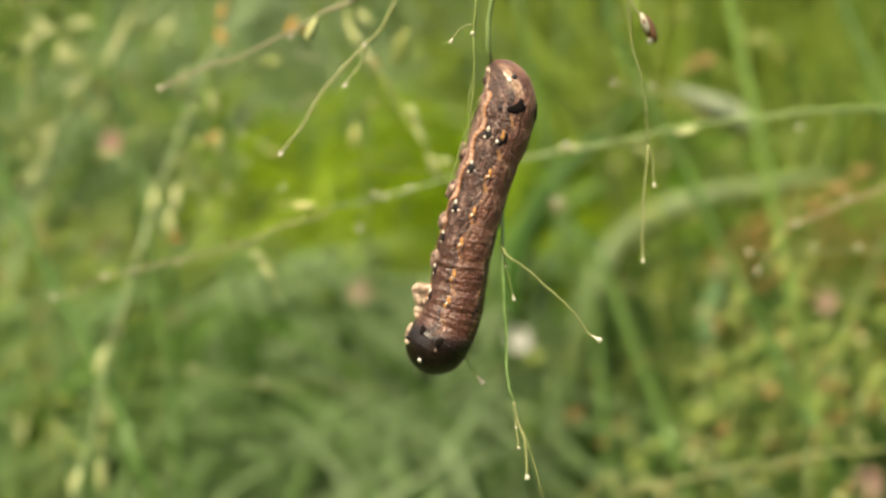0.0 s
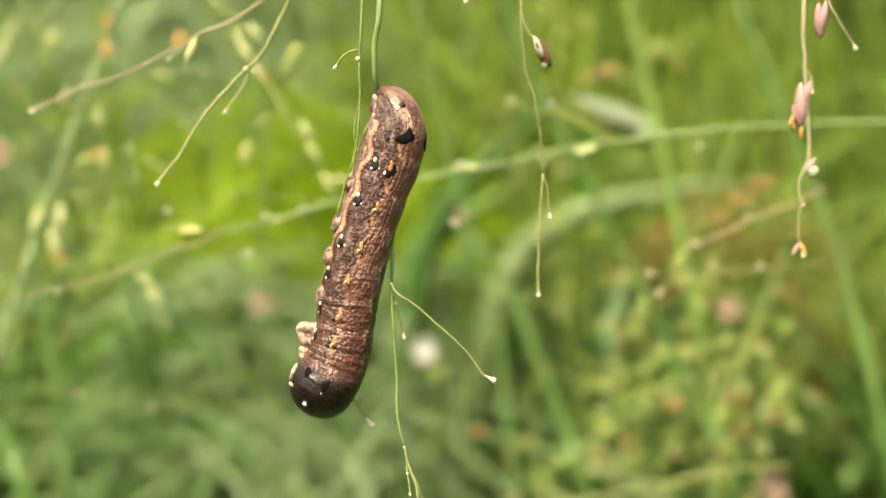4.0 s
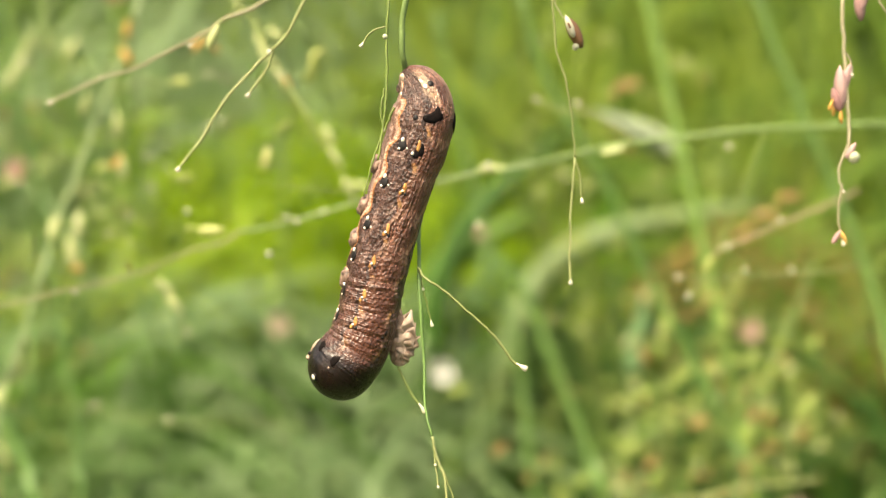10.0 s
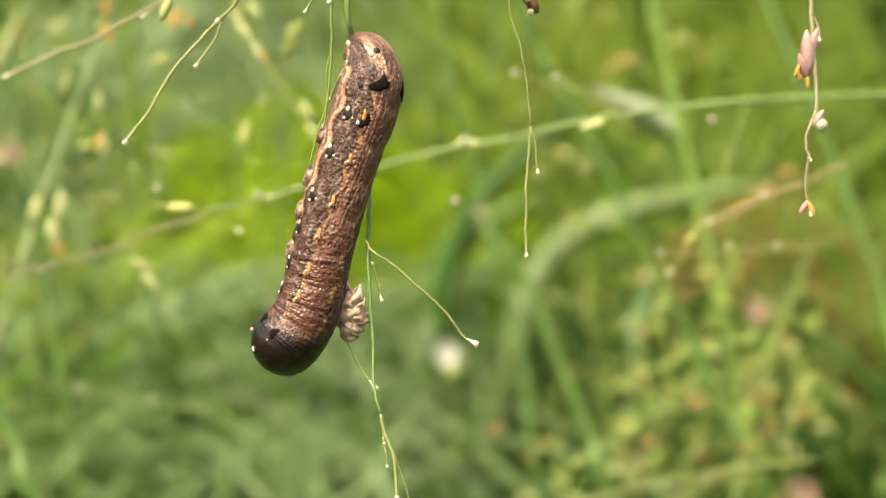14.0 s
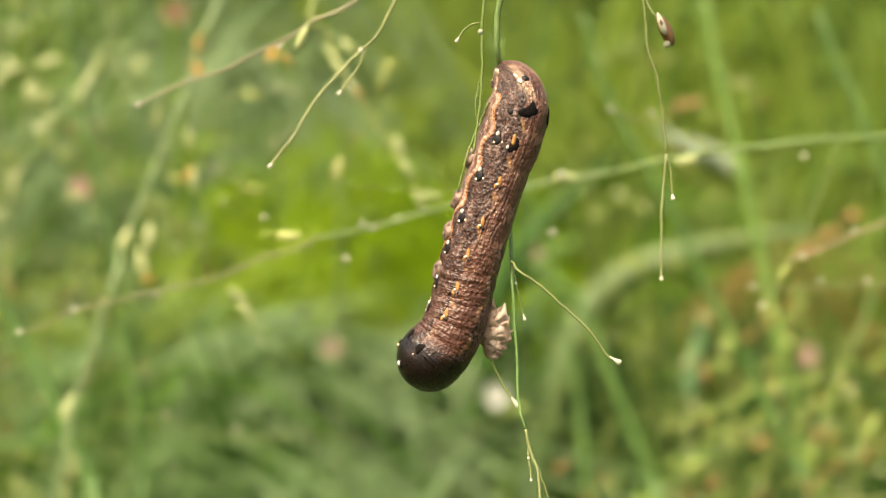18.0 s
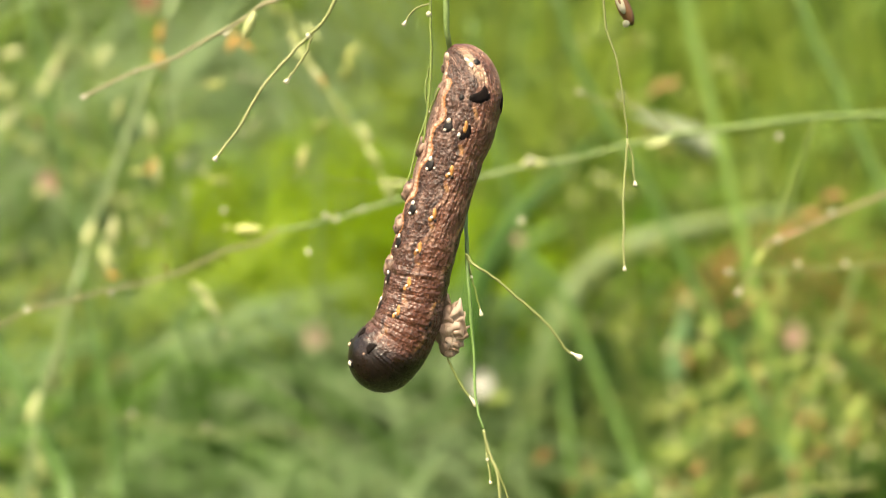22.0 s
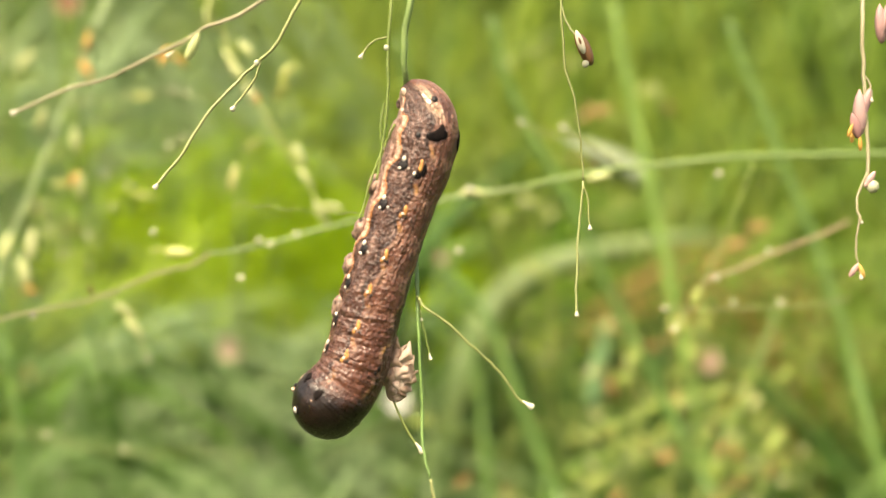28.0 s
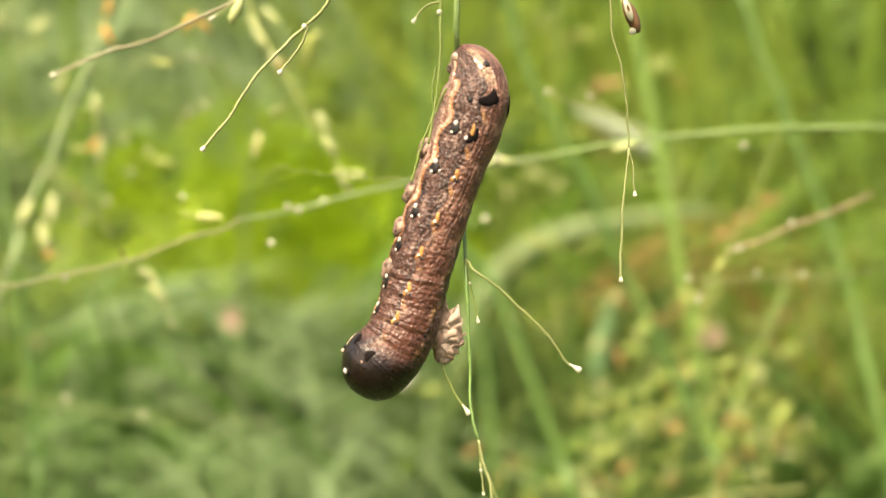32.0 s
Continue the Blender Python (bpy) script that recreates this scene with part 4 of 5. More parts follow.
# the husk that the caterpillar holds, on its own thin pedicel: a crumpled, ribbed fan
husk_at = (-0.47, 147.4, -35.35)
husk = thing("husk_sprig", V(husk_at), "wrinkled tan-pink husk on a thin stalk held by the caterpillar", "husk")


def glume(reach, wide, out, turn, roll):
    """One papery scale of the husk: cupped, ribbed, crimped at its edge; grows up from the husk's foot."""
    n, k, v, f = 9, 26, [], []
    for i in range(k):
        q = i / (k - 1)
        w = wide * math.sin(math.pi * (0.10 + 0.80 * q)) ** 0.7 * (1 + 0.10 * math.cos(q * 21 + roll))
        for j in range(n):
            e = j / (n - 1) * 2 - 1
            rib = 0.22 * math.cos(q * 21 + e * 1.6 + roll) + 0.26 * noise.noise((q * 7, e * 3, roll)) + 0.12 * noise.noise((q * 17, e * 8, roll))
            v.append((w * e, out * math.sin(q * 1.9) + 0.55 * w * (1 - e * e) + rib, reach * q - (0.16 + 0.12 * noise.noise((e * 5, roll, 0))) * reach * e * e * q))
    back = [(x, y - 0.09, z) for x, y, z in v]
    f = [(i * n + j, i * n + j + 1, (i + 1) * n + j + 1, (i + 1) * n + j) for i in range(k - 1) for j in range(n - 1)]
    f += [tuple(q + n * k for q in reversed(p)) for p in f]
    rim = [j for j in range(n)] + [i * n + n - 1 for i in range(1, k)] + [(k - 1) * n + j for j in range(n - 2, -1, -1)] + [i * n for i in range(k - 2, 0, -1)]
    f += [(b, a, a + n * k, b + n * k) for a, b in zip(rim, rim[1:] + rim[:1])]
    m = Matrix.Rotation(radians(turn), 4, "Y") @ Matrix.Rotation(radians(roll), 4, "Z") @ Matrix.Scale(MM, 4)
    return mesh("glume", [m @ Vector(q) for q in v + back], f, HUSK)


foot = Vector((-1.00, 147.04, -37.42)) - Vector(husk_at)
for reach, wide, out, turn, roll in ((7.0, 1.0, 0.7, 4, 150), (6.7, 1.0, 0.9, 11, 190), (6.2, 1.0, 0.9, 17, 120), (6.9, 1.0, 0.6, -2, 210), (5.4, 0.9, 0.8, 22, 170), (6.4, 0.9, 0.6, -10, 160), (4.2, 0.9, 0.5, 26, 230), (2.8, 0.8, 0.4, 28, 180), (3.4, 0.8, 0.9, 20, 60), (4.6, 0.8, 1.0, 8, 80)):
    part("glume", glume(reach, wide, out, turn, roll), husk, "", Matrix.Translation(foot * MM))
twig(husk, [(-0.59, 147.4, -35.35), (-1.06, 147.1, -37.2), (-0.56, 146.8, -38.7), (0.68, 146.4, -40.9), (1.92, 146.1, -42.4)], 0.13, 0.12, STALK, 1.1)

# ---- the seed heads behind ----
# one slender branch running across
cross = thing("grass_panicle", V((215, 330, -500)), "slender wavy seed stalk with single spikelets and pale cups", "grass", "seed heads")
tube("culm", [(215, 330, -500), (214, 320, -300), (205, 300, -110), (180, 280, -35)] + [(114.3, 252.4, -18.5), (96.5, 246.9, -17.5), (78.8, 243.2, -17.6), (70.9, 241.3, -17.9), (58.4, 239.3, -18.3), (46.1, 239.0, -19.9), (36.9, 238.9, -21.0), (27.6, 238.5, -22.9), (20.4, 238.2, -24.7)], 0.75, 0.36, STALK_FRESH, cross, "", 5, 0.25)
tube("stalk", [(20.9, 238.2, -24.6), (13.1, 238.0, -25.8), (2.2, 237.6, -28.1), (-4.5, 233.6, -29.7), (-11.5, 229.6, -31.0), (-19.7, 229.2, -33.5), (-26.4, 225.3, -34.6), (-29.7, 223.4, -34.8)], 0.30, 0.21, STALK_GREY, cross, "", 5, 0.2)
tube("stalk", [(-29.4, 223.4, -34.7), (-31.9, 221.2, -36.3), (-36.6, 219.2, -37.2), (-40.3, 217.1, -38.7), (-46.3, 214.8, -40.9), (-52.3, 212.8, -42.0), (-59.6, 210.6, -43.6), (-66.4, 208.5, -45.0), (-70.7, 208.1, -47.3), (-75.1, 207.9, -48.6)], 0.22, 0.15, STALK_BLUSH, cross, "", 5, 0.2)
seeds(cross, [(-34.0, 221.6, -34.4, 0, 4.6), (-37.5, 221.6, -34.1, 5, 1.9)])
seeds(cross, [(12.9, 238.0, -25.6, 2, 4.6), (34.3, 238.6, -22.2, 15, 4.4)], "pale")
bead(cross, (12.19, 236.29, -25.00), 2.2)
seeds(cross, [(-48.8, 255.9, -51.1, -38, 5.0), (-47.1, 255.4, -54.2, -50, 5.0)], "pale")
twig(cross, [(-46.3, 214.8, -40.9)] + [(-50.3, 245.6, -46.4), (-48.5, 255.7, -52.6), (-45.9, 255.0, -56.6), (-44.4, 254.4, -59.7)], 0.12, 0.12, STALK_PALE, 0.9)
seed(cross, (-46.31, 215.08, -39.43), 120, 1.6, "brown")
twig(cross, [(38.4, 239.0, -20.4), (34.2, 239.4, -17.9), (30.6, 239.7, -16.1), (25.4, 239.8, -15.4), (20.7, 240.2, -13.5)], 0.20, 0.17, STALK_PALE, 1.3)
twig(cross, [(32.1, 239.6, -16.7), (30.0, 239.8, -15.4), (27.9, 240.1, -14.1)], 0.16, 0.15, STALK_PALE, 1.3)
for u in ((-54.41, 212.56, -43.14), (-66.38, 208.51, -44.94), (-75.13, 207.89, -48.51), (-22.06, 227.41, -33.03), (-20.32, 227.31, -33.60), (54.85, 238.80, -21.34), (10.77, 234.51, -35.09), (-16.66, 236.68, -33.34), (-23.87, 217.29, -37.49), (-38.97, 227.56, -32.16), (10.51, 234.52, -35.02)):
    bead(cross, u, 1.5)
twig(cross, [(60.9, 239.2, -18.9), (58.5, 238.0, -25.8), (55.6, 236.7, -33.0), (53.2, 235.8, -38.1), (51.3, 235.2, -41.7)], 0.2, 0.18, STALK, 0.0)
twig(cross, [(50.9, 233.4, -41.4), (49.6, 232.9, -43.9), (47.4, 232.4, -47.2)], 0.16, 0.16, STALK_PALE, 1.3)
twig(cross, [(79.6, 243.0, -29.3), (71.2, 238.7, -32.2), (64.3, 238.3, -34.9), (58.2, 237.8, -37.8), (54.1, 237.5, -39.1), (52.0, 237.1, -41.5)], 0.22, 0.18, STALK_PINK, 0.0)
twig(cross, [(79.9, 240.6, -42.8), (71.5, 236.8, -43.3), (62.4, 236.7, -43.9), (56.2, 236.6, -44.4), (51.1, 236.6, -44.6), (46.4, 236.6, -44.4)], 0.22, 0.18, STALK_PALE, 1.2)
seeds(cross, [(50.9, 233.4, -41.4, 60, 3.5)])
for u in ((64.26, 238.37, -34.35), (54.72, 235.72, -38.79), (57.88, 235.01, -42.83), (66.52, 236.83, -43.05)):
    bead(cross, u, 1.4)

# the seed head leaning over at the side, with its heavy spikelets
lean = thing("grass_panicle", V((-70, 560, -500)), "drooping green seed head hung with plump spikelets", "grass", "seed heads")
tube("culm", [(-70, 560, -500), (-60, 520, -200), (-45, 440, 40), (-42, 350, 62)] + [(-61.9, 307.1, 6.1), (-64.0, 305.7, -1.5), (-66.9, 304.4, -9.1), (-69.7, 303.2, -15.7), (-72.4, 302.0, -22.5), (-75.0, 300.7, -29.8), (-77.2, 299.6, -36.2), (-79.5, 298.7, -41.1), (-81.6, 297.8, -46.3), (-82.9, 296.9, -51.7), (-83.1, 292.5, -55.2), (-85.3, 291.3, -62.2), (-87.6, 289.9, -69.9), (-89.8, 288.8, -76.3), (-91.6, 287.7, -82.8), (-92.8, 286.5, -89.2), (-93.4, 285.5, -95.0), (-95.3, 284.5, -100.8), (-96.8, 283.4, -107.3), (-98.3, 282.2, -114.0), (-99.5, 281.1, -120.2)], 0.7, 0.5, STALK_GREY, lean, "", 5, 0.3, 7)
twig(lean, [(-63.6, 306.0, -0.2), (-67.0, 305.3, -4.0), (-70.4, 304.0, -11.1), (-73.6, 303.1, -16.2)], 0.25, 0.18, STALK, 0.0)
twig(lean, [(-68.4, 303.6, -13.6), (-68.1, 302.8, -18.0), (-68.0, 301.7, -24.3), (-67.1, 300.7, -30.1)], 0.2, 0.14, STALK, 0.0)
twig(lean, [(-77.0, 299.5, -36.6), (-76.5, 298.8, -41.1), (-76.8, 297.9, -46.2), (-78.1, 296.7, -52.6)], 0.2, 0.15, STALK, 0.0)
twig(lean, [(-76.7, 299.4, -37.2), (-73.9, 299.0, -39.7), (-71.2, 298.3, -43.5), (-67.9, 297.8, -46.7), (-63.9, 297.2, -50.0)], 0.16, 0.12, STALK_PALE, 0.8)
twig(lean, [(-91.9, 286.7, -88.5), (-91.2, 285.9, -93.0), (-90.5, 285.1, -97.5), (-92.7, 284.5, -100.7), (-92.4, 283.4, -107.2), (-92.6, 282.5, -112.3)], 0.2, 0.14, STALK, 0.0)
seeds(lean, [(-74.7, 300.7, -19.5, 70, 6.2), (-67.3, 299.9, -23.9, 95, 5.7), (-75.9, 296.1, -45.5, 85, 6.2), (-77.1, 295.0, -51.6, 100, 7.0), (-66.1, 298.3, -33.2, 88, 6.2), (-81.2, 296.0, -46.2, 72, 6.0), (-89.3, 290.6, -76.6, 75, 6.5), (-93.2, 289.4, -83.3, 70, 7.0), (-91.5, 287.2, -95.9, 100, 7.0), (-93.2, 286.0, -102.7, 95, 6.2), (-92.9, 284.7, -110.2, 95, 7.7), (-99.0, 284.4, -111.6, 70, 7.0), (-87.8, 291.5, -71.7, 70, 5.0)], "pale")
seeds(lean, [(-52.7, 298.0, -34.9, -5, 5.5), (-70.3, 298.4, -32.7, 5, 3.7), (-53.5, 301.6, -14.2, 0, 4.5)])
seeds(lean, [(-67.5, 298.5, -31.7, 60, 4.0), (-65.7, 302.6, -8.7, -60, 4.2), (-75.9, 294.4, -55.0, 0, 2.7), (-65.6, 303.6, -2.9, 80, 4.2)], "anther")
twig(lean, [(-69.0, 303.1, -16.5), (-64.5, 303.3, -15.1), (-56.7, 303.6, -13.8), (-47.6, 303.7, -12.9), (-41.1, 303.6, -13.8), (-37.2, 303.4, -14.6)], 0.18, 0.13, STALK_PALE, 0.8)
twig(lean, [(-39.1, 302.8, -18.1), (-42.9, 302.1, -22.0), (-46.7, 301.6, -25.0), (-49.9, 301.2, -27.2)], 0.14, 0.12, STALK_PALE, 0.7)
for u in ((-47.60, 303.78, -12.60), (-44.34, 303.63, -13.43), (-61.22, 300.56, -30.84), (-56.36, 300.17, -33.04), (-59.94, 299.38, -37.56), (-64.68, 298.30, -43.65), (-69.72, 297.52, -48.09), (-48.05, 301.70, -24.38), (-45.09, 302.00, -22.68), (-70.23, 283.89, -83.05), (-54.39, 283.39, -85.91)):
    bead(lean, u, 1.7)

# two looser heads, one high and one low
high = thing("grass_panicle", V((-150, 420, -500)), "open nodding seed head with plump green spikelets", "grass", "seed heads")
tube("culm", [(-150, 420, -500), (-146, 410, -220), (-140, 385, 30), (-118, 365, 66)] + [(-101.1, 364.2, 2.0), (-103.6, 363.1, -4.0), (-106.7, 361.9, -10.8), (-109.7, 361.1, -15.8), (-113.5, 360.3, -19.9), (-117.8, 359.6, -24.0), (-120.2, 358.9, -28.3), (-122.7, 357.9, -33.6), (-125.4, 357.1, -38.2), (-127.6, 356.2, -43.2), (-130.6, 355.1, -49.6)], 0.8, 0.25, STALK_FRESH, high, "", 5, 0.3, 7)
seeds(high, [(-132.2, 361.4, -13.7, 40, 6.2), (-127.9, 362.0, -10.4, 20, 5.3), (-123.2, 361.2, -15.1, 60, 5.3), (-122.2, 360.9, -16.9, 55, 5.9), (-118.0, 362.4, -8.0, 15, 6.5), (-118.8, 360.7, -18.0, 45, 5.3), (-109.2, 361.0, -16.4, 75, 6.8), (-107.1, 361.6, -12.7, 60, 6.8), (-105.0, 362.3, -8.5, 70, 6.5), (-117.8, 359.7, -23.7, 60, 5.3), (-119.7, 359.3, -25.6, 10, 5.3), (-126.5, 357.1, -38.0, 50, 6.8), (-127.3, 356.4, -42.0, 70, 6.5), (-130.3, 355.3, -48.7, 60, 7.1), (-93.9, 362.3, -8.7, 50, 6.5), (-110.1, 356.2, -43.5, 30, 5.9)], "pale")
seeds(high, [(-133.4, 359.7, -23.4, 0, 3.3), (-103.3, 358.4, -30.7, 80, 3.6)], "green")
for p in ([(-106.7, 361.9, -10.8), (-113.6, 362.1, -10.1), (-119.8, 362.3, -8.7), (-126.0, 362.0, -10.3), (-132.2, 361.5, -13.4)], [(-109.7, 361.1, -15.8), (-116.7, 361.3, -14.7), (-122.1, 360.8, -17.0)], [(-103.6, 363.1, -4.0), (-98.2, 362.6, -6.9), (-93.9, 362.3, -8.7)]):
    twig(high, p, 0.2, 0.14, STALK_FRESH, 0.0)
low = thing("grass_panicle", V((95, 420, -500)), "stiff low seed head with yellow-green spikelets and orange anthers", "grass", "seed heads")
tube("culm", [(109.9, 379.8, -68.1), (107.0, 378.3, -76.9), (102.6, 376.3, -88.1), (98.5, 374.4, -98.6), (94.4, 372.7, -108.3), (92.3, 371.0, -117.9), (90.3, 369.0, -129.2), (89.1, 366.5, -143.8)][::-1], 0.9, 0.4, STALK_FRESH, low, "", 5, 0.3, 7)
tube("culm_foot", [(95, 420, -500), (90, 400, -300)] + [(89.1, 366.5, -143.8)], 1.0, 0.9, CULM, low, "", 6, 0.4, 7)
seeds(low, [(63.3, 373.4, -104.6, 20, 7.0), (70.2, 373.8, -102.5, 30, 6.4), (74.4, 374.4, -98.9, 35, 6.4), (76.7, 373.1, -106.3, 70, 7.0), (81.8, 374.7, -97.4, 60, 5.8), (88.8, 375.0, -95.6, 20, 5.8), (92.9, 375.2, -94.4, 40, 5.8), (101.1, 375.8, -90.9, 60, 7.0), (98.4, 374.6, -97.6, 50, 6.4), (96.4, 373.6, -103.4, 60, 7.4), (92.6, 371.4, -116.0, 75, 9.6), (108.3, 372.7, -108.2, 60, 9.6), (58.9, 370.7, -119.7, 35, 7.7), (45.1, 369.0, -129.4, 15, 7.0), (39.9, 367.9, -135.9, 30, 6.4), (9.8, 373.4, -104.4, 20, 6.4), (66.4, 369.2, -128.3, 50, 6.7), (79.9, 378.3, -76.7, 30, 5.4), (67.0, 378.3, -77.0, 60, 4.8), (110.6, 375.9, -90.3, 60, 7.0)], "far")
seeds(low, [(78.1, 372.0, -112.7, 20, 6.4), (94.0, 372.4, -110.2, 50, 6.4), (97.9, 372.0, -112.5, 80, 5.8), (107.6, 371.4, -115.9, 60, 5.8), (57.5, 369.3, -127.8, 80, 5.4), (64.5, 369.9, -124.2, 40, 5.1), (91.5, 368.8, -130.8, 80, 5.8), (21.6, 370.5, -120.7, 40, 5.8), (96.7, 382.3, -54.1, 20, 7.4), (102.9, 383.1, -49.2, 10, 6.4), (90.5, 381.4, -59.0, 30, 6.4), (58.2, 388.6, -18.4, 30, 5.4), (53.4, 388.3, -20.1, 60, 4.8)], "far_anther")
for p in ([(101.2, 375.4, -92.9), (91.6, 375.0, -95.6), (82.1, 374.5, -98.2), (72.5, 374.2, -100.0), (63.3, 373.4, -104.6)], [(96.7, 373.6, -103.4), (85.5, 373.3, -105.3), (76.7, 373.1, -106.3)], [(85.5, 373.5, -103.7), (74.4, 372.4, -110.4), (58.9, 370.7, -119.7), (45.1, 369.0, -129.4), (39.9, 367.9, -135.9)]):
    twig(low, p, 0.25, 0.14, STALK_FRESH, 0.0)

# a beaded chain of spikelets hanging from above
chain = thing("grass_panicle", V((60, 640, -500)), "thin seed stalk beaded with paired pale spikelets", "grass", "seed heads")
tube("culm", [(60, 640, -500), (58, 600, -200), (20, 470, 60), (-18, 300, 52)] + [(-35.7, 273.6, 6.8), (-33.3, 272.4, 0.1), (-30.6, 271.2, -6.6), (-27.5, 270.4, -11.7), (-24.6, 269.6, -16.1), (-21.3, 268.7, -21.2), (-18.7, 268.0, -25.1), (-15.9, 267.3, -29.2), (-14.1, 266.5, -33.5), (-12.0, 266.2, -35.5)], 0.8, 0.2, STALK, chain, "", 5, 0.2, 7)
seeds(chain, [(-30.6, 271.1, -7.5, -50, 5.1), (-27.5, 270.3, -12.0, -60, 5.3), (-18.3, 268.4, -22.8, -62, 4.9), (-16.9, 267.6, -27.1, -58, 4.9), (-13.9, 266.5, -33.5, -65, 5.6), (-11.6, 266.7, -32.3, -10, 4.0), (-28.8, 271.8, -3.2, -45, 4.4), (-32.0, 271.5, -4.9, -50, 4.0)], "pale")
twig(chain, [(-13.8, 273.3, 4.9), (-15.4, 272.3, -0.8), (-18.1, 271.2, -6.7), (-20.4, 270.6, -10.4), (-22.6, 269.8, -15.0), (-24.8, 269.1, -19.0), (-27.1, 268.7, -21.3)], 0.18, 0.13, STALK, 0.0)
seeds(chain, [(-27.1, 268.7, -21.0, 40, 4.4), (-30.6, 267.6, -27.3, 78, 5.3), (-20.8, 271.2, -6.7, 35, 3.8), (-22.1, 270.5, -10.8, 55, 4.9), (-21.6, 271.0, -8.2, 60, 3.3)])
seeds(chain, [(-26.6, 270.2, -12.4, -60, 2.7), (-44.2, 271.6, -4.8, 60, 4.0), (-41.3, 271.4, -5.7, -40, 3.3)], "anther")

# culms and blades standing further back
def stem(points, r0, r1, mat, label, nodes=(0.35,)):
    (x0, _, z0), (x1, y1, z1) = points[-3], points[-1]
    slope = max(-0.6, min(0.6, (x1 - x0) / min(z1 - z0, -5)))
    pts = [(x1 + slope * (-500 - z1), y1 + 60, -500), (x1 + slope * (-500 - z1) * 0.4, y1 + 20, z1 + (-500 - z1) * 0.4)] + points[::-1]
    ob = thing("grass_plant", V(pts[0]), label, "grass", "standing stems")
    tube("culm", pts, r0, r1, mat, ob, "", 6, 0.5, 8, nodes)
    a, b = np.array(pts[0]), np.array(pts[1])
    tube("sheath", [tuple(a + (b - a) * q) for q in (0.02, 0.3, 0.6)], r0 * 1.35, r0 * 1.25, CULM_LIGHT, ob, "", 4, 0.0, 8)
    tube("joint", [tuple(a + (b - a) * q) for q in (0.60, 0.615, 0.63)], r0 * 1.6, r0 * 1.5, CULM, ob, "", 3, 0.0, 8)
    return ob


stem([(-116.7, 374.5, 7.7), (-112.8, 370.8, -13.7), (-110.0, 368.9, -24.4), (-107.3, 367.0, -35.1), (-105.3, 365.1, -45.9), (-101.8, 361.8, -64.3), (-98.4, 358.8, -81.3), (-96.0, 356.1, -96.8), (-92.8, 352.3, -118.6), (-89.0, 348.1, -142.0)], 0.95, 0.7, CULM, "upright pale green grass stem")
s = stem([(66.7, 431.2, 11.7), (70.3, 428.2, -5.4), (74.6, 425.2, -22.6), (79.0, 421.9, -41.1), (83.0, 418.8, -58.7), (87.4, 415.4, -77.7), (91.8, 412.1, -96.7), (96.7, 408.4, -117.5), (103.2, 401.3, -157.7)], 1.9, 1.5, CULM_LIGHT, "thick light green grass stem with a leaf at its joint", (0.70,))
v, f = blade_data(smooth_line([V(p) for p in [(79.0, 421.9, -41.1), (73.3, 422.4, -38.1), (65.5, 417.5, -34.2), (57.1, 414.5, -30.3), (48.9, 411.3, -27.0)]], 6) - np.array(s.location), 0.0085, 0.03, twist=-0.9, base=0.7)
part("leaf", mesh("leaf", v, f, BLADE_SILVER), s, "pale silvery green leaf blade")
stem([(26.2, 393.0, 6.4), (30.7, 390.2, -9.4), (37.0, 387.8, -22.7), (45.1, 385.3, -36.8), (52.6, 383.1, -49.4), (62.4, 379.4, -70.7), (73.9, 375.7, -91.2), (85.8, 371.7, -114.1), (101.2, 366.5, -143.4)], 1.25, 1.0, CULM, "slanting green grass stem")
stem([(93.2, 393.1, 7.3), (98.4, 390.6, -6.8), (104.4, 388.4, -19.2), (110.0, 386.0, -33.3), (119.0, 382.4, -53.6), (129.5, 377.1, -83.5), (144.2, 366.8, -142.1)], 1.35, 1.1, CULM, "slanting green grass stem")
stem([(18.9, 416.6, -71.3), (25.2, 415.5, -77.3), (32.6, 413.5, -88.5), (42.3, 409.4, -111.9), (51.4, 405.6, -133.6), (60.9, 401.1, -158.9)], 1.8, 1.3, CULM, "bent green grass stem")
stem([(-148.1, 365.8, -42.0), (-138.3, 362.2, -62.3), (-130.1, 359.5, -77.4), (-121.1, 356.7, -93.5), (-113.7, 354.1, -108.2), (-106.4, 351.5, -122.9), (-97.3, 348.1, -142.2)], 2.1, 1.7, CULM, "slanting green grass stem")
stem([(-67.6, 389.4, -14.0), (-78.9, 387.5, -24.6), (-90.4, 385.9, -33.7), (-100.2, 384.7, -40.3), (-109.8, 383.8, -45.6), (-109.1, 373.3, -52.0), (-114.0, 397.0, -76.6), (-121.2, 417.5, -171.6)], 0.6, 0.4, STALK, "thin arching grass stem")
stem([(2.1, 485.3, 1.2), (8.8, 479.2, -33.8), (16.4, 474.4, -61.1), (24.1, 469.5, -88.4), (31.7, 464.7, -115.8), (40.3, 453.2, -181.0)], 1.2, 0.9, CULM, "thin upright grass stem")
stem([(-32.8, 353.9, -109.2), (-51.7, 354.1, -108.1), (-67.5, 354.0, -108.9), (-88.2, 354.6, -105.2), (-103.4, 355.0, -103.2), (-110.9, 370.9, -118.6), (-122.6, 400.1, -164.5)], 0.24, 0.16, STALK, "thin dry grass stem")
stem([(91.9, 298.9, -103.6), (76.3, 298.6, -105.6), (58.0, 297.9, -109.2), (42.2, 297.3, -112.6), (29.0, 296.8, -115.9), (17.6, 304.2, -126.3)], 0.5, 0.4, STALK_PALE, "thin pale grass stem")


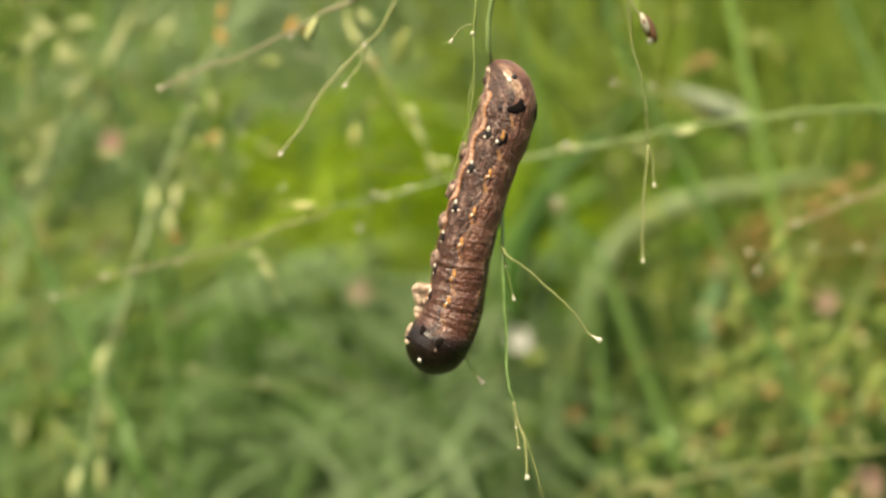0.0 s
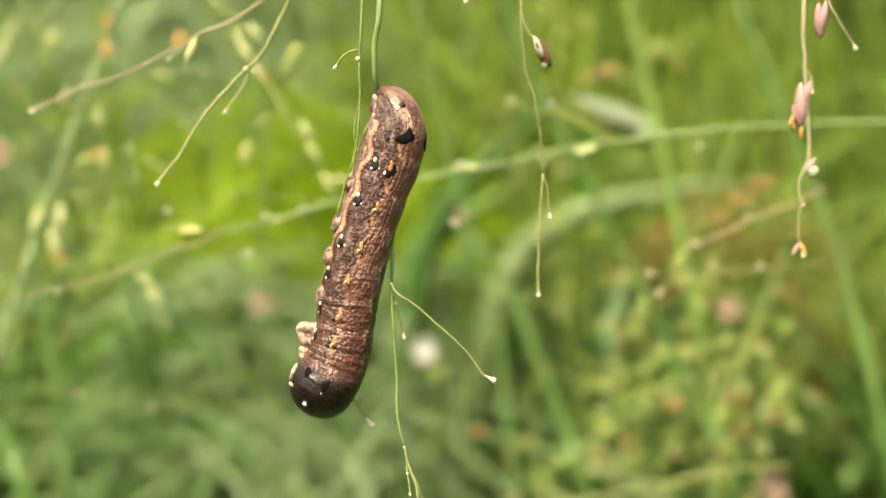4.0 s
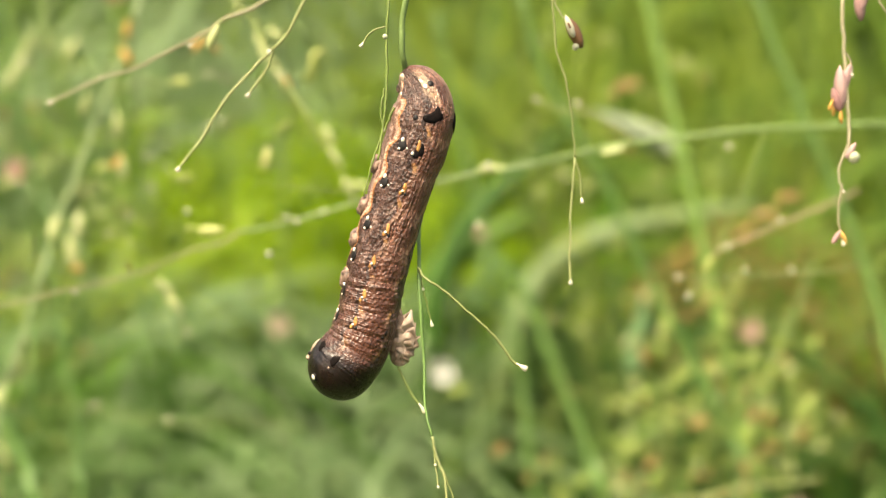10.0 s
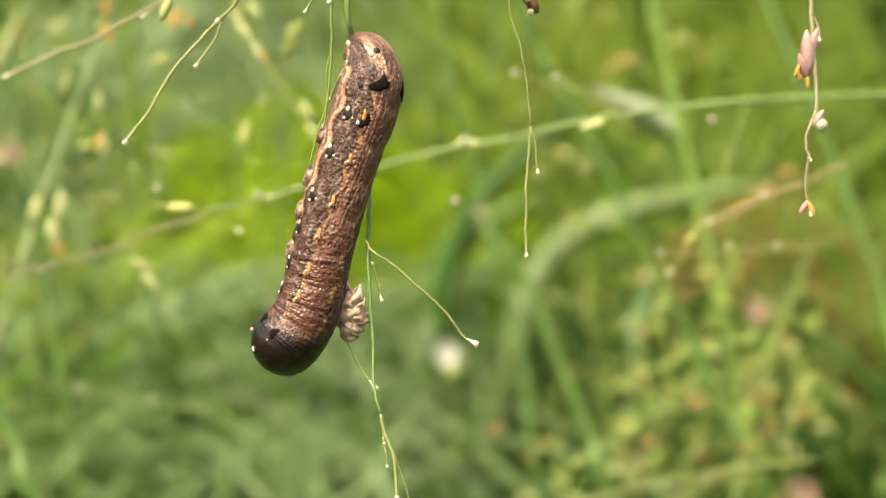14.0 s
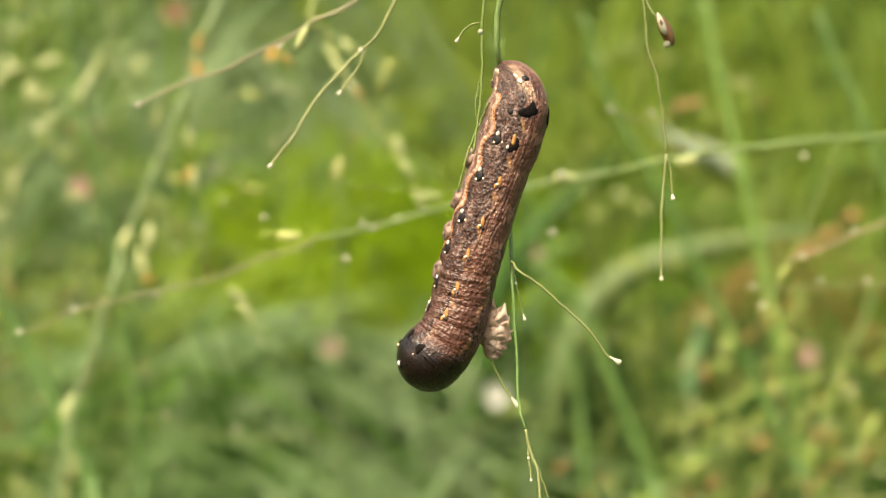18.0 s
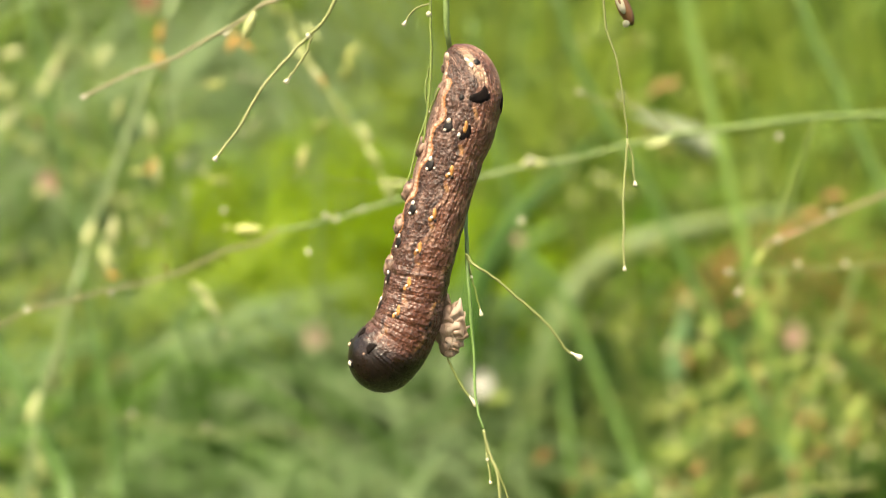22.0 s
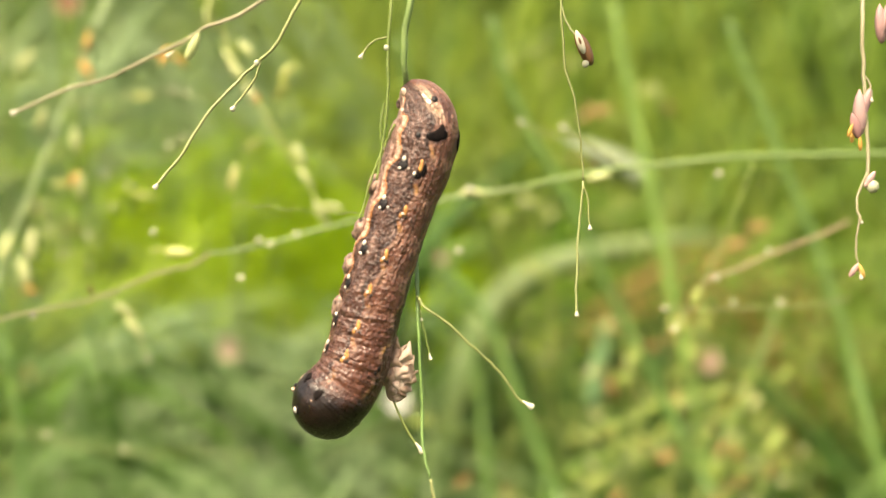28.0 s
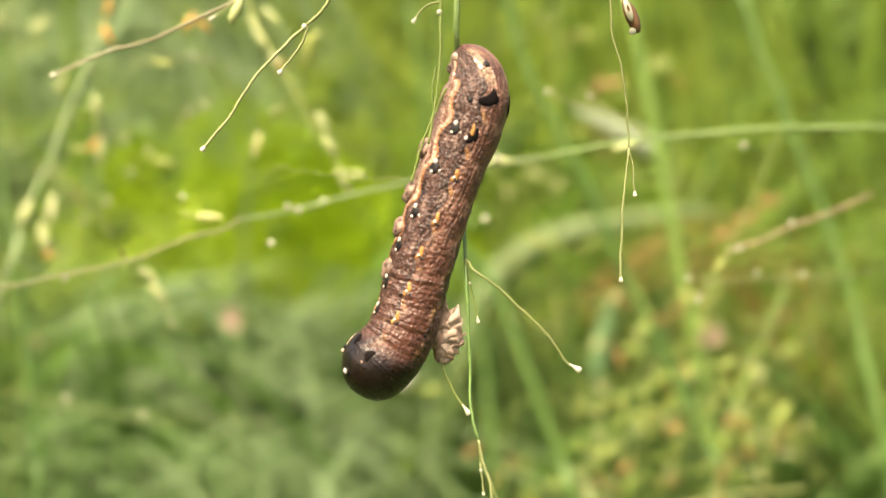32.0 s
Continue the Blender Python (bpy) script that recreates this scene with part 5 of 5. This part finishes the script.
def leaf(points, width, mat, label, fold=0.2, twist=0.3, base=0.35):
    """A single shoot with one blade; points from where the blade opens to its tip."""
    foot = points[0]
    ob = thing("grass_plant", V((foot[0] * 1.1, foot[1] + 130, -500)), label, "grass", "single blades")
    start = V(foot)
    tube("sheath", [(foot[0] * 1.1, foot[1] + 130, -500), (foot[0] * 1.06, foot[1] + 90, -330), (foot[0], foot[1] + 4, foot[2])], 1.2, 1.0, CULM, ob)
    line = smooth_line([V(p) for p in points], 7) - np.array(ob.location)
    v, f = blade_data(line, width * MM, fold, twist=twist, base=base)
    part("blade", mesh("blade", v, f, mat), ob)
    return ob


leaf([(25.9, 679.3, -274.5), (32.2, 688.2, -224.2), (38.1, 694.4, -188.7), (46.8, 700.1, -156.3), (60.9, 704.3, -132.7), (78.2, 706.7, -119.2), (101.4, 708.3, -110.0), (130.4, 709.4, -103.7), (156.4, 710.3, -98.8), (179.6, 710.3, -98.4)], 17, BLADE_HAZE, "broad arching grey-green grass blade", 0.1, 0.2, 0.9)
leaf([(-4.4, 731.3, -296.9), (-1.2, 736.9, -265.0), (5.4, 742.6, -233.1), (12.7, 748.2, -201.3), (21.5, 753.8, -169.5), (28.9, 757.7, -147.4), (33.1, 761.6, -125.3)], 12, BLADE_BLUE, "broad blue-green grass blade", 0.15, 0.2, 0.9)
leaf([(-0.0, 678.5, -173.2), (4.9, 685.0, -136.0), (18.6, 690.1, -107.2), (35.4, 693.7, -87.1), (55.0, 696.7, -69.7), (74.5, 700.3, -49.7)], 13, BLADE_DARK, "dark green arching grass blade", 0.2, 0.3, 0.8)
leaf([(-9.6, 747.5, -205.0), (-1.2, 757.0, -151.2), (14.3, 759.8, -135.1), (39.3, 762.7, -118.9), (61.2, 764.4, -109.1)], 18, BLADE_ONE, "bright green arching grass blade", 0.2, 0.3, 0.8)
leaf([(67.7, 629.7, -238.2), (83.4, 634.1, -213.2), (104.8, 636.6, -199.1), (123.7, 637.2, -195.9), (142.4, 638.7, -187.3)], 11, BLADE_ONE, "dull green bent leaf blade", 0.1, 0.3, 0.9)
leaf([(77.8, 499.1, -132.6), (79.6, 501.3, -119.9), (81.0, 502.8, -111.4), (81.2, 504.3, -103.0)], 9, BLADE_BLUE, "short blue-green grass blade", 0.15, 0.3, 0.9)

# small flowers among the grass
PETAL = mesh("petal", *lathe([(0.05, 0), (0.28, 0.15), (0.42, 0.45), (0.38, 0.75), (0.2, 0.97), (0.03, 1.0)], 8, 0.25), WHITE)
PETAL_DULL = mesh("petal_dull", *lathe([(0.05, 0), (0.28, 0.15), (0.42, 0.45), (0.38, 0.75), (0.2, 0.97), (0.03, 1.0)], 8, 0.25), BLUSH)
PETAL_WILTED = mesh("petal_wilted", *lathe([(0.05, 0), (0.28, 0.15), (0.42, 0.45), (0.38, 0.75), (0.2, 0.97), (0.03, 1.0)], 8, 0.25), SEED_BROWN)
PETAL_PINK = mesh("petal_pink", *lathe([(0.05, 0), (0.28, 0.15), (0.42, 0.45), (0.38, 0.75), (0.2, 0.97), (0.03, 1.0)], 8, 0.25), PINK)


def flower(p, size, me, label, way=(0.2, -1, 0.4)):
    ob = thing("flower", V((p[0], p[1] + 12, -500)), label, "flower", "small flowers")
    tube("flower_stalk", [(p[0], p[1] + 12, -500), (p[0] + 6, p[1] + 14, (p[2] - 500) / 2), (p[0], p[1] + 3, p[2])], 0.5, 0.3, CULM, ob)
    for j in range(6):
        m = along(V(p) - ob.location, way, 0) @ Matrix.Rotation(j * 1.047, 4, "Z") @ Matrix.Rotation(0.95, 4, "X") @ Matrix.Scale(size * MM, 4)
        part("petal", me, ob, "", m)
    return ob


flower((5.4, 588.0, -157.4), 6.5, PETAL, "small white flower on a thin stalk")
flower((-69.76, 609.47, -141.34), 6, PETAL_DULL, "small pale pink flower")
flower((-133.15, 438.83, -50.89), 4.5, PETAL_PINK, "small pale pink flower")
flower((137.81, 573.59, -133.17), 6, PETAL_DULL, "small pink flower head")
flower((129.33, 454.89, -171.43), 7, PETAL_DULL, "small mauve-pink flower head")
flower((18.16, 471.94, -74.77), 2.2, PETAL_PINK, "tiny reddish floret on a stalk")
flower((-128.46, 561.23, 8.36), 6, PETAL_WILTED, "small withered brown flower")


# ---- further seed heads, grown by rule ----
def grown(foot, crown, spread, count, each, sides=(0.0, 0.0), tone="far"):
    """A seed head: a culm from foot to crown (mm), drooping branches round its top, each with spikelets."""
    ob = thing("grass_panicle", V(foot), "loose yellow-green seed head with small spikelets and orange anthers", "grass", "far seed heads")
    foot, crown = np.array(foot, float), np.array(crown, float)
    mid = foot * 0.45 + crown * 0.55 + (random.uniform(-15, 15), random.uniform(-10, 10), 0)
    tube("culm", [tuple(foot), tuple(mid), tuple(crown)], 0.9, 0.35, STALK, ob, "", 8, 0.8, 6, (0.4,))
    for i in range(count):
        q = i / count
        start = crown + (mid - crown) * (0.62 * (1 - q) ** 1.2)
        a = random.uniform(0, 6.28)
        reach = spread * (1.05 - 0.6 * q) * random.uniform(0.6, 1.2)
        out = np.array((math.cos(a) + sides[0], 0.7 * math.sin(a), 0)) * reach
        end = start + out + (0, 0, random.uniform(-0.5, 0.45) * reach)
        pts = [tuple(start), tuple(start + (end - start) * 0.4 + (0, 0, 0.18 * reach)), tuple(end + (0, 0, -0.12 * reach))]
        tube("branch", pts, 0.22, 0.12, STALK, ob, "", 4, 0.3, 4)
        line = smooth_line(pts, 8)
        for j in range(each):
            p = line[int(len(line) * (0.3 + 0.66 * j / each))] + np.random.uniform(-1.6, 1.6, 3)
            kind = "far_anther" if random.random() < 0.10 else "pale" if random.random() < 0.14 else tone
            seed(ob, tuple(p), random.uniform(-150, -10), random.uniform(3.6, 5.4) * (0.6 if kind == "anther" else 1), kind, depth=random.uniform(-0.6, 0.6))
    return ob


# low thicket of seed heads in front of the far grass
for c, spread, count, each in (((93.48, 396.01, -82.10), 42, 13, 6), ((69.07, 375.73, -91.31), 36, 12, 6), ((114.57, 429.40, -104.37), 46, 13, 6), ((59.09, 442.30, -137.03), 40, 11, 6), ((86.22, 389.49, -119.05), 40, 13, 6),
                               ((-124.51, 372.89, -1.56), 46, 14, 6), ((-142.08, 388.30, -20.03), 40, 11, 5), ((49.93, 464.87, -9.02), 46, 10, 5), ((75.73, 444.21, -20.41), 34, 10, 5), ((-146.99, 407.93, -120.29), 40, 10, 5),
                               ((100.60, 352.66, -116.33), 36, 11, 6), ((41.05, 403.82, -143.63), 30, 9, 5), ((-130.26, 482.23, -16.40), 44, 10, 5)):
    grown((c[0] * 1.15 + random.uniform(-30, 30), c[1] + 40, -500), (c[0], c[1], c[2] + 12), spread, count, each)


# ---- the grass field, uncounted ----
def tuft(name, at, spread, depth, rise, count, width, mat, label, seed_no, lean_by=40):
    """A clump of fine blades; at: where their tips are thickest (mm), spread to both sides, tips rising and falling."""
    rng = np.random.default_rng(seed_no)
    verts, faces, n = [], [], 0
    for _ in range(count):
        tip_at = np.array(at) + (rng.normal(0, 0.62) * spread, rng.uniform(-1, 1) * depth, rng.uniform(-1.2, 1.3) * rise)
        foot = np.array((tip_at[0] * 0.7 + at[0] * 0.35 + rng.normal(0, 0.9) * spread + rng.choice((-1, 1)) * rng.uniform(30, 150), tip_at[1] + rng.uniform(0, 60), -520))
        t = np.linspace(0, 1, 10)[:, None]
        side = np.array((rng.uniform(-1, 1), rng.uniform(-0.5, 0.5), 0)) * lean_by * 1.5
        line = foot + (tip_at - foot) * np.sin(t * np.pi * 0.47) / np.sin(np.pi * 0.47) * (0, 0, 1) + (tip_at - foot) * t**1.6 * (1, 1, 0) + side * np.sin(t * np.pi)
        v, f = blade_data((line + (0, 0, EYE * 1000)) * MM, rng.uniform(0.6, 1.3) * width * MM, rng.uniform(0.05, 0.3), 0.0002, rng.uniform(-2.4, 2.4), 0.8)
        verts.append(v)
        faces += [tuple(i + n for i in q) for q in f]
        n += len(v)
    return tagged(new(name, mesh(name, np.concatenate(verts), faces, mat)), label, "grass", kind="stuff")


# banks of grass, each lower and nearer than the one behind
tuft("grass_tuft", (-217.17, 1102.91, 11.68), 110, 40, 90, 130, 11, TUFT_HAZE, "tall tuft of fine grey-green grass", 37, 75)
tuft("grass_tuft", (-46.07, 1161.52, 26.63), 110, 40, 90, 110, 9, TUFT_OLIVE, "tall tuft of fine olive-green grass", 38, 55)
tuft("grass_tuft", (-185.61, 980.47, -47.77), 100, 25, 40, 110, 11, TUFT_HAZE, "tuft of fine grey-green grass", 44, 85)
tuft("grass_tuft", (-7.42, 978.46, -59.22), 60, 25, 40, 60, 9, TUFT_OLIVE, "tuft of fine olive-green grass", 45, 65)
tuft("grass_tuft", (-99.72, 899.17, -85.62), 85, 20, 28, 75, 9, TUFT_LIME, "tuft of fine sunlit yellow-green grass", 31, 65)
tuft("grass_tuft", (-100.69, 839.03, -109.24), 85, 20, 28, 75, 9, TUFT_LIME, "tuft of fine sunlit yellow-green grass", 46, 65)
tuft("grass_tuft", (-72.28, 788.60, -130.67), 80, 20, 26, 60, 8, TUFT_LIME, "tuft of fine yellow-green grass", 47, 65)
tuft("grass_tuft", (50.04, 906.64, -149.08), 55, 30, 40, 60, 8, TUFT_LIME, "small tuft of fine yellow-green grass", 32, 55)
tuft("grass_tuft", (35.49, 828.08, -171.33), 40, 20, 30, 50, 8, TUFT_LIME, "small tuft of fine yellow-green grass", 48, 55)
tuft("grass_tuft", (-263.31, 919.75, -74.73), 75, 25, 50, 80, 9, TUFT_PALE, "tall tuft of fine grey-green grass", 34, 55)
tuft("grass_tuft", (-228.88, 837.21, -119.57), 75, 25, 40, 80, 9, TUFT_HAZE, "tuft of fine grey-green grass", 49, 55)
tuft("grass_tuft", (-175.47, 775.88, -149.92), 90, 20, 30, 90, 9, TUFT_OLIVE, "tuft of fine olive-green grass", 50, 65)
tuft("grass_tuft", (-121.07, 735.50, -167.31), 70, 20, 26, 96, 9, TUFT_PALE, "tuft of fine grey-green grass", 51, 65)
tuft("grass_tuft", (-59.87, 704.41, -184.86), 75, 30, 40, 128, 9, TUFT_HAZE, "tuft of fine grey-green grass", 33, 65)
tuft("grass_tuft", (24.40, 804.73, -197.96), 45, 25, 40, 60, 9, TUFT_PALE, "narrow tuft of fine grey-green grass", 35, 55)
tuft("grass_tuft", (-194.62, 697.63, -170.41), 60, 20, 26, 96, 8, TUFT_PALE, "low tuft of fine grey-green grass", 52, 55)
tuft("grass_tuft", (-135.02, 666.85, -186.28), 28, 15, 24, 40, 8, TUFT_MID, "small tuft of fresh green grass", 36, 60)
tuft("grass_tuft", (-67.43, 654.74, -202.04), 75, 20, 40, 112, 9, TUFT_HAZE, "low tuft of fine grey-green grass", 53, 65)
tuft("grass_tuft", (-171.88, 635.95, -202.77), 45, 15, 20, 50, 8, TUFT_MID, "low tuft of fresh green grass", 54, 65)
tuft("grass_tuft", (18.60, 705.83, -229.75), 60, 15, 24, 50, 7, TUFT_MID, "low tuft of fresh green grass", 55, 65)
tuft("grass_tuft", (189.66, 1161.72, 27.75), 120, 60, 90, 80, 9, TUFT_OLIVE, "tall tuft of fine olive-green grass", 39)
tuft("grass_tuft", (103.14, 866.58, -164.62), 60, 30, 60, 60, 8, TUFT_MID, "tuft of fresh green grass", 40, 65)
# dark tufts in the gaps and under seed heads, shade painted as leaf colour
tuft("grass_tuft", (-72.70, 717.03, -166.21), 14, 8, 14, 26, 6, TUFT_DARK_SHADE, "small tuft of grass, shade put into its dark green", 61, 40)
tuft("grass_tuft", (82.16, 936.22, -87.12), 20, 8, 16, 36, 8, TUFT_DARK_SHADE, "small tuft of grass, shade put into its dark green", 62, 40)
tuft("grass_tuft", (107.01, 737.60, -155.39), 18, 8, 14, 30, 7, TUFT_DARK_SHADE, "small tuft of grass, shade put into its dark green", 63, 50)
tuft("grass_tuft", (167.84, 584.55, -176.85), 40, 8, 18, 50, 6, TUFT_DARK_SHADE, "tuft of grass under seed heads, shade put into its dark green", 64, 50)
tuft("grass_tuft", (110.35, 619.50, -190.25), 26, 8, 16, 34, 6, TUFT_DARK_SHADE, "tuft of grass under seed heads, shade put into its dark green", 65, 50)
tuft("grass_tuft", (-112.39, 675.71, -188.91), 14, 8, 14, 24, 6, TUFT_DARK_SHADE, "small tuft of grass, shade put into its dark green", 66, 40)
tuft("grass_tuft", (92.0, 720.0, -165.0), 55, 30, 36, 90, 8, TUFT_DARK_SHADE, "grass under seed heads, shade put into its dark green", 71, 80)
tuft("grass_tuft", (60.0, 650.0, -200.0), 50, 20, 26, 50, 8, TUFT_DARK_SHADE, "grass under seed heads, shade put into its dark green", 72, 80)
tuft("grass_tuft", (-138.0, 600.0, -152.0), 18, 10, 26, 18, 11, TUFT_DARK_SHADE, "dark green tuft of broad grass", 73, 40)
tuft("grass_tuft", (52.0, 640.0, -165.0), 34, 16, 24, 44, 8, TUFT_DARK_SHADE, "grass under seed heads, shade put into its dark green", 76, 70)
tuft("grass_tuft", (-140.0, 560.0, -200.0), 75, 16, 26, 90, 9, TUFT_PALE, "low tuft of grey-green grass", 77, 60)
tuft("grass_tuft", (-40.0, 560.0, -204.0), 60, 16, 26, 70, 9, TUFT_HAZE, "low tuft of grey-green grass", 78, 60)
tuft("grass_tuft", (205.45, 814.04, -128.52), 48, 14, 16, 44, 5, TUFT_RUST, "wisps of withered rusty grass", 41, 55)
tuft("grass_tuft", (183.36, 804.66, -198.35), 120, 40, 60, 60, 6, BLADE, "tuft of fine green grass among seed heads", 42, 65)
tuft("grass_tuft", (-53.23, 614.73, -217.29), 60, 15, 20, 96, 8, TUFT_PALE, "low tuft of grey-green grass", 43, 65)


def field(name, count, near_y, far_y, low, high, width, mat, label, lean_by=0.35, seed_no=3, wide=0.62):
    rng = np.random.default_rng(seed_no)
    verts, faces, at = [], [], 0
    k = 9
    for _ in range(count):
        y = near_y + (far_y - near_y) * rng.random() ** 1.6
        x = rng.uniform(-1, 1) * (y * wide + 0.10)
        h = rng.uniform(low, high)
        a = rng.uniform(0, 2 * np.pi)
        reach = h * lean_by * rng.random() * 2
        out = np.array((np.cos(a), abs(np.sin(a)) * 0.9, 0)) * reach
        t = np.linspace(0, 1, k)[:, None]
        droop = rng.uniform(0.0, 0.5)
        line = np.array((x, y, -0.02)) + out * t**1.8 + np.array((0, 0, h)) * (t - droop * t**3)
        v, f = blade_data(line, rng.uniform(0.6, 1.3) * width, rng.uniform(0.05, 0.4), 0.0002, rng.uniform(-1.5, 1.5), 0.6)
        verts.append(v)
        faces += [tuple(i + at for i in q) for q in f]
        at += len(v)
    return tagged(new(name, mesh(name, np.concatenate(verts), faces, mat)), label, "grass", kind="stuff")


field("tall_grass", 1300, 0.80, 3.2, 0.35, 0.72, 0.009, BLADE, "dense tall green grass blades", 1.1, 3)
field("tall_grass_far", 3200, 1.3, 8.0, 0.6, 1.5, 0.018, BLADE, "dense tall green grass further off", 0.9, 5)
field("low_herbs", 1300, 0.55, 2.4, 0.12, 0.40, 0.030, HERB, "low broad-leaved herbs among the grass", 0.8, 7)


def sprays(name, count, near_y, far_y, seed_no, label):
    """Loose seed heads beyond counting: thin bowed stalks, side branches, small spikelets."""
    rng = np.random.default_rng(seed_no)
    verts, faces, at = [], [], 0

    def put(v, f):
        nonlocal at
        verts.append(v)
        faces.extend(tuple(i + at for i in q) for q in f)
        at += len(v)

    grain = np.array([(0, 0, -0.5), (0.19, 0, -0.1), (-0.1, 0.16, -0.1), (-0.1, -0.16, -0.1), (0.16, 0, 0.2), (-0.08, 0.13, 0.2), (-0.08, -0.13, 0.2), (0, 0, 0.5)])
    grain_f = [(0, 2, 1), (0, 3, 2), (0, 1, 3), (1, 2, 5, 4), (2, 3, 6, 5), (3, 1, 4, 6), (4, 5, 7), (5, 6, 7), (6, 4, 7)]
    for _ in range(count):
        y = near_y + (far_y - near_y) * rng.random() ** 1.4
        x = rng.uniform(-1, 1) ** 3 * y * 0.42 + 0.24 * y
        top = EYE + rng.uniform(-0.34, 0.05) * y
        t = np.linspace(0, 1, 10)[:, None]
        bow = np.array((rng.uniform(-0.16, 0.16), rng.uniform(0.0, 0.12), 0))
        line = np.array((x, y + 0.03, -0.01)) + np.array((0, 0, top)) * (t - 0.12 * t**4) + bow * t**2.2
        put(*tube_data(line, np.linspace(0.0009, 0.0003, 10), 4))
        for _ in range(rng.integers(8, 15)):
            k = rng.uniform(0.66, 1.0)
            start = line[int(k * 9)]
            a = rng.uniform(0, 2 * np.pi)
            reach = rng.uniform(0.02, 0.075)
            end = start + np.array((np.cos(a), 0.6 * np.sin(a), rng.uniform(-0.5, 0.5))) * reach
            b = smooth_line([start, (start + end) / 2 + (0, 0, 0.1 * reach), end], 3)
            put(*tube_data(b, np.full(len(b), 0.00016), 3))
            for q in range(rng.integers(2, 6)):
                p = b[rng.integers(2, len(b))] + rng.uniform(-0.003, 0.003, 3)
                m = np.linalg.qr(rng.normal(size=(3, 3)))[0]
                put(p + grain @ m.T * rng.uniform(0.003, 0.0048), grain_f)
    return tagged(new(name, mesh(name, np.concatenate(verts), faces, SPRAY)), label, "grass", kind="stuff")


sprays("seed_sprays", 150, 0.55, 1.4, 21, "thicket of fine yellow-green grass seed heads")


def meadow(count):
    """Short grass all round, so that the place goes on beside and behind."""
    rng = np.random.default_rng(11)
    verts, faces, at = [], [], 0
    while count:
        r, b = 0.32 + 6.5 * rng.random() ** 1.25, rng.uniform(-np.pi, np.pi)
        x, y = r * np.sin(b), r * np.cos(b)
        if y > -0.1 and abs(x) < 0.45 * y + 0.24:
            continue
        h = rng.uniform(0.14, 0.30) * (1 + (min(2.8, (r - 0.75) * 1.6) if r > 0.75 else 0))
        a = rng.uniform(0, 2 * np.pi)
        t = np.linspace(0, 1, 6)[:, None]
        line = np.array((x, y, -0.02)) + np.array((np.cos(a), np.sin(a), 0)) * h * 0.4 * t**2 + np.array((0, 0, h)) * (t - 0.2 * t**3)
        v, f = blade_data(line, rng.uniform(0.008, 0.022), 0.2, 0.0002, rng.uniform(-1, 1), 0.6)
        verts.append(v)
        faces += [tuple(i + at for i in q) for q in f]
        at += len(v)
        count -= 1
    return tagged(new("meadow_grass", mesh("meadow_grass", np.concatenate(verts), faces, BLADE)), "tall grass all around", "grass", kind="stuff")


meadow(18000)


# ---- what moves ----
def motions():
    # the front of the body bends to its side and twists, ring after ring, and draws together a little
    joints = [(rings[4], 0.415, 1.0, 0, 0.12), (rings[5], 0.525, 1.2, 0, 0.16), (rings[6], 0.625, 1.4, 2, 0.18), (rings[7], 0.715, 1.8, 5, 0.16), (rings[8], 0.79, 2.3, 8, 0.12), (rings[9], 0.84, 2.3, 8, 0.08), (rings[10], 0.875, 2.0, 5, 0.04), (head, 0.905, 1, 3, 0.0)]
    times = [(0, 0.0, 0.0), (8.4, 0.0, 0.0), (9.0, 0.25, 0.25), (9.6, 0.45, 0.45), (10.4, 0.8, 0.7), (13, 0.86, 0.7), (17.5, 1.05, 0.5), (25, 1.05, 0.35), (28, 0.95, 0.3), (32, 0.95, 0.3)]
    keys = {ob: [] for ob, *_ in joints}
    rest = {ob: Matrix.Translation(ob.location) for ob, *_ in joints}
    for t, k, drawn in times:
        chain_m = Matrix.Identity(4)
        for ob, s, bend, twist, draw in joints:
            p, d, _ = spine(s)
            p, d = Vector(p), Vector(d)
            chain_m = chain_m @ Matrix.Translation(p - d * draw * drawn * MM) @ Matrix.Rotation(radians(bend * k), 4, "Y") @ Matrix.Rotation(radians(twist * k), 4, d) @ Matrix.Translation(-p)
            keys[ob].append((t, chain_m @ rest[ob]))
    for ob, rows in keys.items():
        walk(ob, rows)
    # the legs are drawn in under the breast
    around = Vector(spine(0.82)[1])
    for leg in legs:
        walk(leg, [(t, Matrix.Rotation(radians(a), 4, around)) for t, a in ((0, 0), (8.5, 0), (9.0, 16), (9.8, 24), (10.4, 34), (32, 38))])
    h = V(husk_at)
    back, out = (-2.6, 0.6, -0.8), (0.45, 0, 0)
    walk(husk, [(t, Matrix.Translation(h + Vector(s) * MM) @ Matrix.Rotation(radians(a), 4, "Y")) for t, s, a in
                ((0, back, 0), (8.4, back, 0), (9.0, (-1.2, 0.3, -0.4), 0), (10.4, out, 0), (32, out, 0))])


motions()
